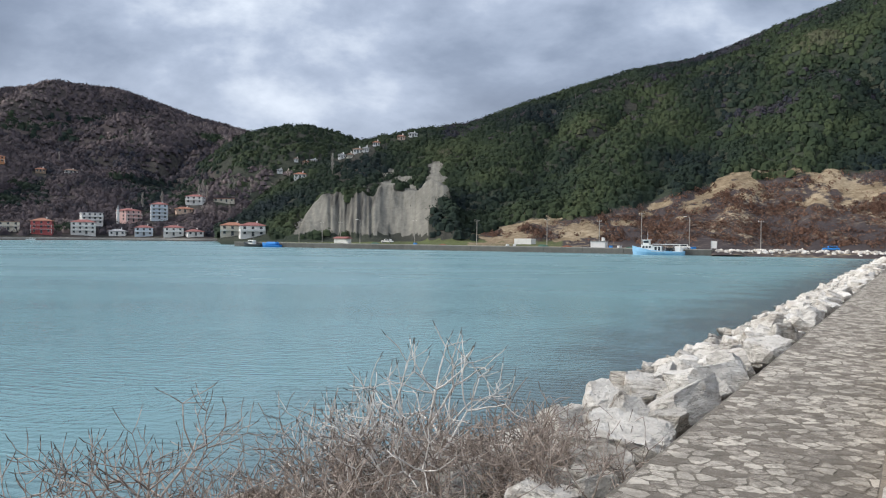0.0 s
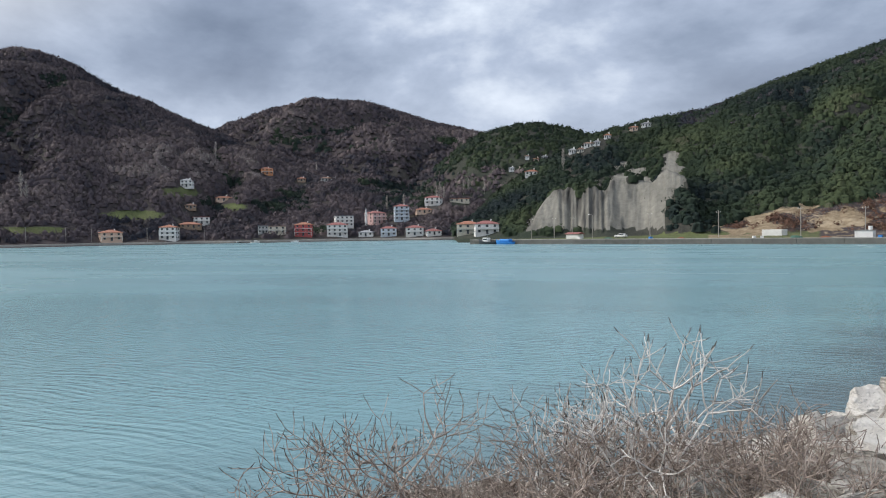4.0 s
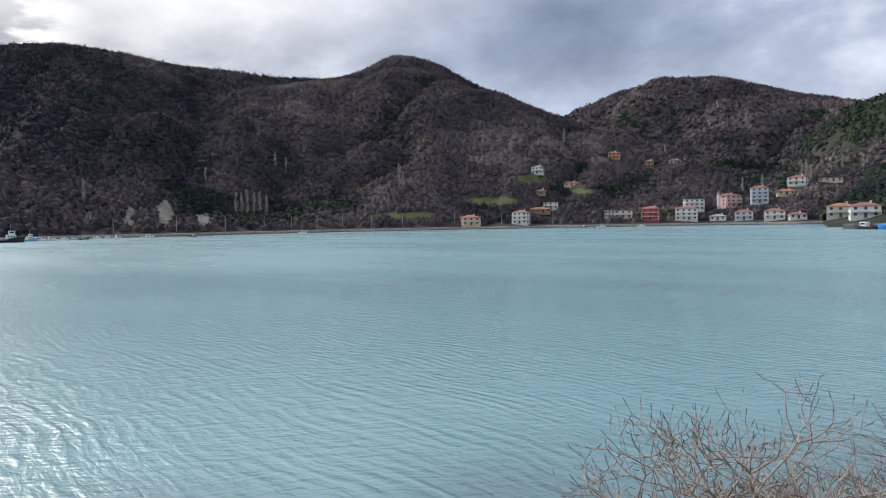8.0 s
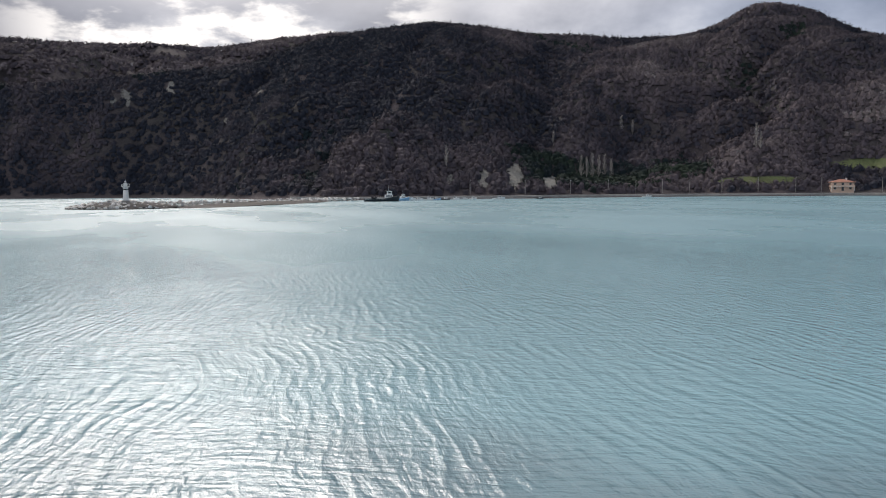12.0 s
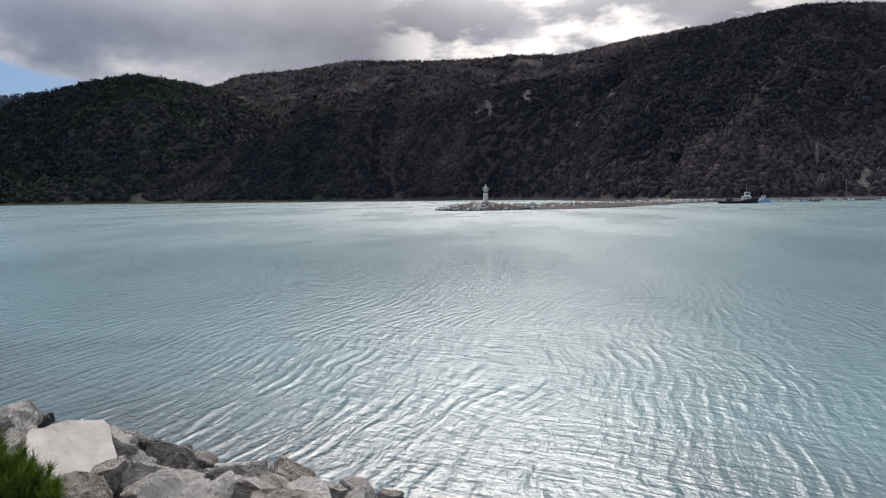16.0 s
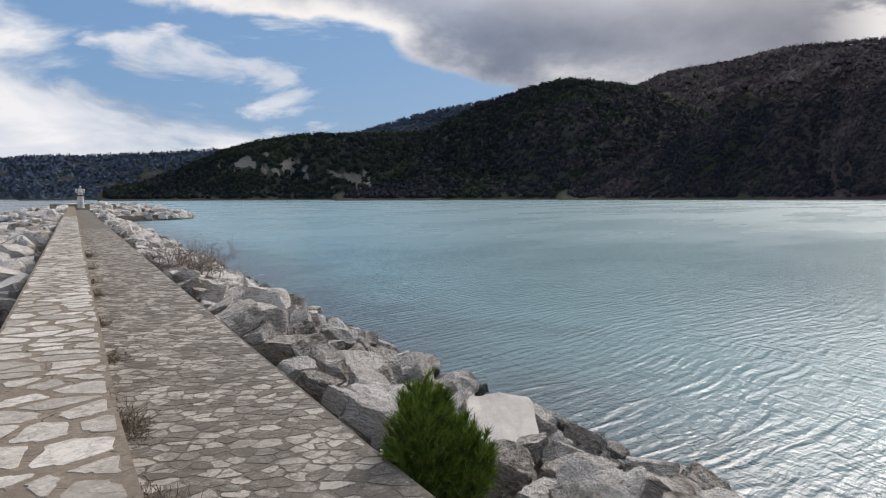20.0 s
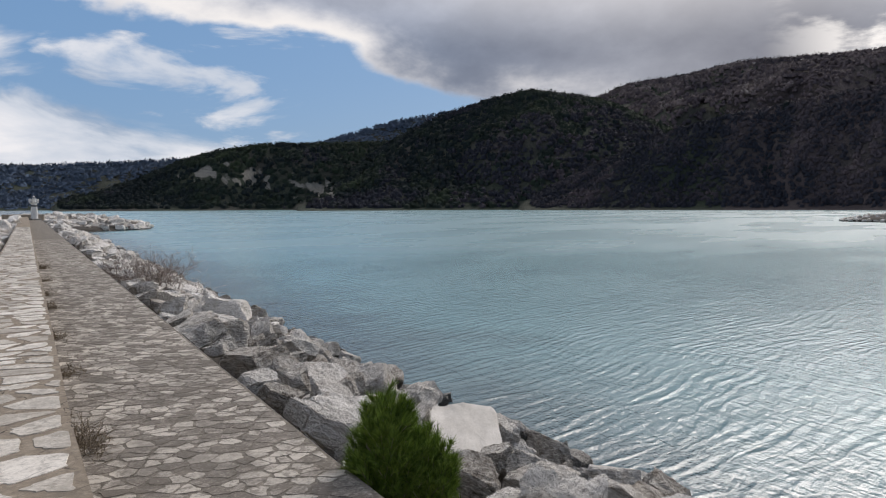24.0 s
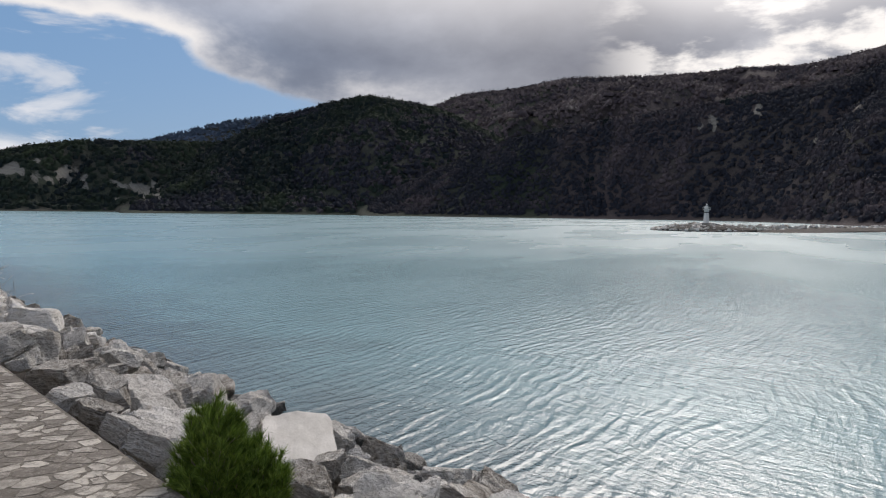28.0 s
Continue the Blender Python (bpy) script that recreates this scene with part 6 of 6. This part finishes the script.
def pole(p, h, lamp, face):
    p = Vector((p.x, p.y, ground_at(p) - 0.3))
    ob = thing("street_lamp" if lamp else "utility_pole", "grey street lamp with an arm beside the quay" if lamp else "weathered utility pole beside the quay road", "lamp" if lamp else "pole",
               Matrix.Translation(p) @ Matrix.Rotation(radians(face), 4, "Z"), "poles by the quay")
    part("shaft", rod(0.14, 0.09, 0, h, 8), M_POLE, ob)
    part("arm", bar((0, 0, h - 0.1), (1.3, 0, h + 0.15), 0.05) if lamp else bar((-0.8, 0, h - 0.5), (0.8, 0, h - 0.5), 0.06), M_POLE, ob)
    if lamp:
        part("lamp_head", box(0.9, 1.7, -0.16, 0.16, h + 0.08, h + 0.24, 0.04), M_WHITE, ob)
    else:
        for x in (-0.7, 0, 0.7):
            part("insulator", rod(0.05, 0.05, h - 0.45, h - 0.2, 6, x), M_WHITE, ob)


for az in (35.5, 37.2, 39.4, 43.0, 44.6, 47.0, 49.4, 51.6, 53.5, 55.4, 57.4, 60.2, 63.6, 67.8):
    pole(polar(az, foot_of(az) + 2.6), 8.0 if az < 50 else 7.0, int(az > 42), az + 90)
for l, s, h, lamp in ((30, -222, 9.5, 1), (57, -226, 8.5, 0), (75, -230, 9.0, 0), (97, -224, 8.5, 0), (120, -224, 8.5, 0), (142, -224, 8.5, 1), (153, -228, 8, 0), (161, -228, 8, 0), (170, -226, 8, 0), (47, -240, 11, 0), (12, -238, 9, 0)):
    pole(pier(s, l), h, lamp, AXIS)
shed = thing("quay_shed", "small white concrete shelter on the quay", "shed", Matrix.Translation(pier(-210, 53, 1.45)) @ Matrix.Rotation(radians(AXIS), 4, "Z"))
part("wall", box(-2.1, 2.1, -1.4, 1.4, 0, 1.9, 0.05), M_WHITE, shed)
part("roof", box(-2.3, 2.3, -1.6, 1.6, 1.9, 2.05, 0.03), M_CONC, shed)
part("tank", rod(0.5, 0.5, 2.05, 3.0, 12, -1.2), M_WHITE, shed)
hut = thing("quay_hut", "low white hut with a red roof behind the quay", "hut", Matrix.Translation(pier(-222, 148, 1.4)) @ Matrix.Rotation(radians(AXIS), 4, "Z"))
part("wall", box(-2.6, 2.6, -1.6, 1.6, -0.3, 1.7, 0.04), M_WHITE, hut)
part("roof", roof_mesh(5.2, 3.2, 1.7, 0.7, False, 0.3), ROOF["rose"], hut)
part("door", box(-0.4, 0.4, -1.66, -1.55, 0, 1.6), M_PANE, hut)
for k, (s, l, w) in enumerate(((-240, 86, 6),)):
    ruin = thing("low_building", "low white roofless building below the hill", "building", Matrix.Translation(pier(s, l, 1.6)) @ Matrix.Rotation(radians(AXIS), 4, "Z"))
    part("wall", box(-w / 2, w / 2, -2.5, 2.5, -0.5, 2.2, 0.04), M_WHITE, ruin)
    for x in (-w / 4, w / 4):
        part("window", box(x - 0.5, x + 0.5, -2.56, -2.44, 0.9, 1.7), M_PANE, ruin)


def car(p, face, mat, label):
    p = Vector((p.x, p.y, ground_at(p)))
    ob = thing("car", label, "car", Matrix.Translation(p) @ Matrix.Rotation(radians(face), 4, "Z"), "parked cars")
    part("body", box(-2.1, 2.1, -0.85, 0.85, 0.35, 0.95, 0.15), mat, ob)
    cabin = part("cabin", box(-1.5, 0.9, -0.72, 0.72, 0.95, 1.48, 0.18), mat, ob)
    for s in (-1, 1):
        part("side_window", box(-1.2, 0.6, s * 0.73 - 0.01, s * 0.73 + 0.01, 1.0, 1.38), M_PANE, cabin)
    for x in (-1.3, 1.3):
        for s in (-1, 1):
            w = part("wheel", bar((x, s * 0.88, 0.33), (x, s * 0.68, 0.33), 0.33, 14), M_DARK, ob)
            part("rim", bar((x, s * 0.90, 0.33), (x, s * 0.86, 0.33), 0.2, 10), M_STEEL, w)


for s, l, mat, label in ((-216, 31, M_WHITE, "white car parked on the quay"), (-224, -6, M_TARP, "blue car parked by the beach"), (-226, -26, M_WHITE, "white car parked by the shore road"), (-226, 132, M_WHITE, "white car parked behind the quay")):
    car(pier(s, l), AXIS + 4, mat, label)
sign = thing("notice_board", "small white notice board on the quay", "sign", Matrix.Translation(pier(-214, 22.5, 1.4)) @ Matrix.Rotation(radians(AXIS), 4, "Z"))
part("board", box(-0.8, 0.8, -0.05, 0.05, 0.4, 2.4, 0.02), M_WHITE, sign)
for x in (-0.7, 0.7):
    part("post", rod(0.05, 0.05, -0.3, 2.4, 6, x, 0.1), M_STEEL, sign)


def net_heap(p, size, mat, label, seed):
    """A slumped heap of fishing net."""
    bm = bmesh.new()
    bmesh.ops.create_icosphere(bm, subdivisions=2, radius=size)
    for v in bm.verts:
        k = 1 + 0.3 * noise.noise(v.co * 2.1 / size + Vector((seed, 0, 0)))
        v.co = Vector((v.co.x * 1.4 * k, v.co.y * k, max(v.co.z, -0.02) * 0.6 * k))
    ob = part("net_heap", bm, mat)
    ob.matrix_basis = Matrix.Translation(p)
    tagged(ob, label, "net", "nets on the quay")


def fish_crate(p, turn, mat, label):
    ob = thing("fish_crate", label, "crate", Matrix.Translation(p) @ Matrix.Rotation(radians(turn), 4, "Z"), "crates on the quay")
    part("base", box(-0.6, 0.6, -0.4, 0.4, 0.0, 0.05), mat, ob)
    for s in (-1, 1):
        part("side", box(-0.6, 0.6, s * 0.38 - 0.02, s * 0.38 + 0.02, 0.05, 0.75), mat, ob)
        part("end", box(s * 0.58 - 0.02, s * 0.58 + 0.02, -0.36, 0.36, 0.05, 0.75), mat, ob)


M_NET = plain("green_net", (0.05, 0.12, 0.09), 0.9)
M_RUSTNET = plain("rust_net", (0.22, 0.09, 0.05), 0.9)
for k, (l, mat, label) in enumerate(((44, M_NET, "slumped heap of green fishing net"), (62, M_RUSTNET, "slumped heap of rust-red fishing net"), (69, M_NET, "slumped heap of green fishing net"), (102, M_RUSTNET, "slumped heap of rust-red fishing net"), (126, M_NET, "slumped heap of green fishing net"))):
    net_heap(pier(-208 - k % 2, l, 1.45), 0.9 + 0.2 * (k % 3), mat, label, k)
for k, l in enumerate((27, 29.5, 47, 49, 78, 80.5, 111, 137)):
    fish_crate(pier(-207.5 - k % 3 * 0.8, l, 1.45), 20 * k, M_WHITE if k % 3 else M_TARP, "empty white plastic fish crate" if k % 3 else "empty blue plastic fish crate")
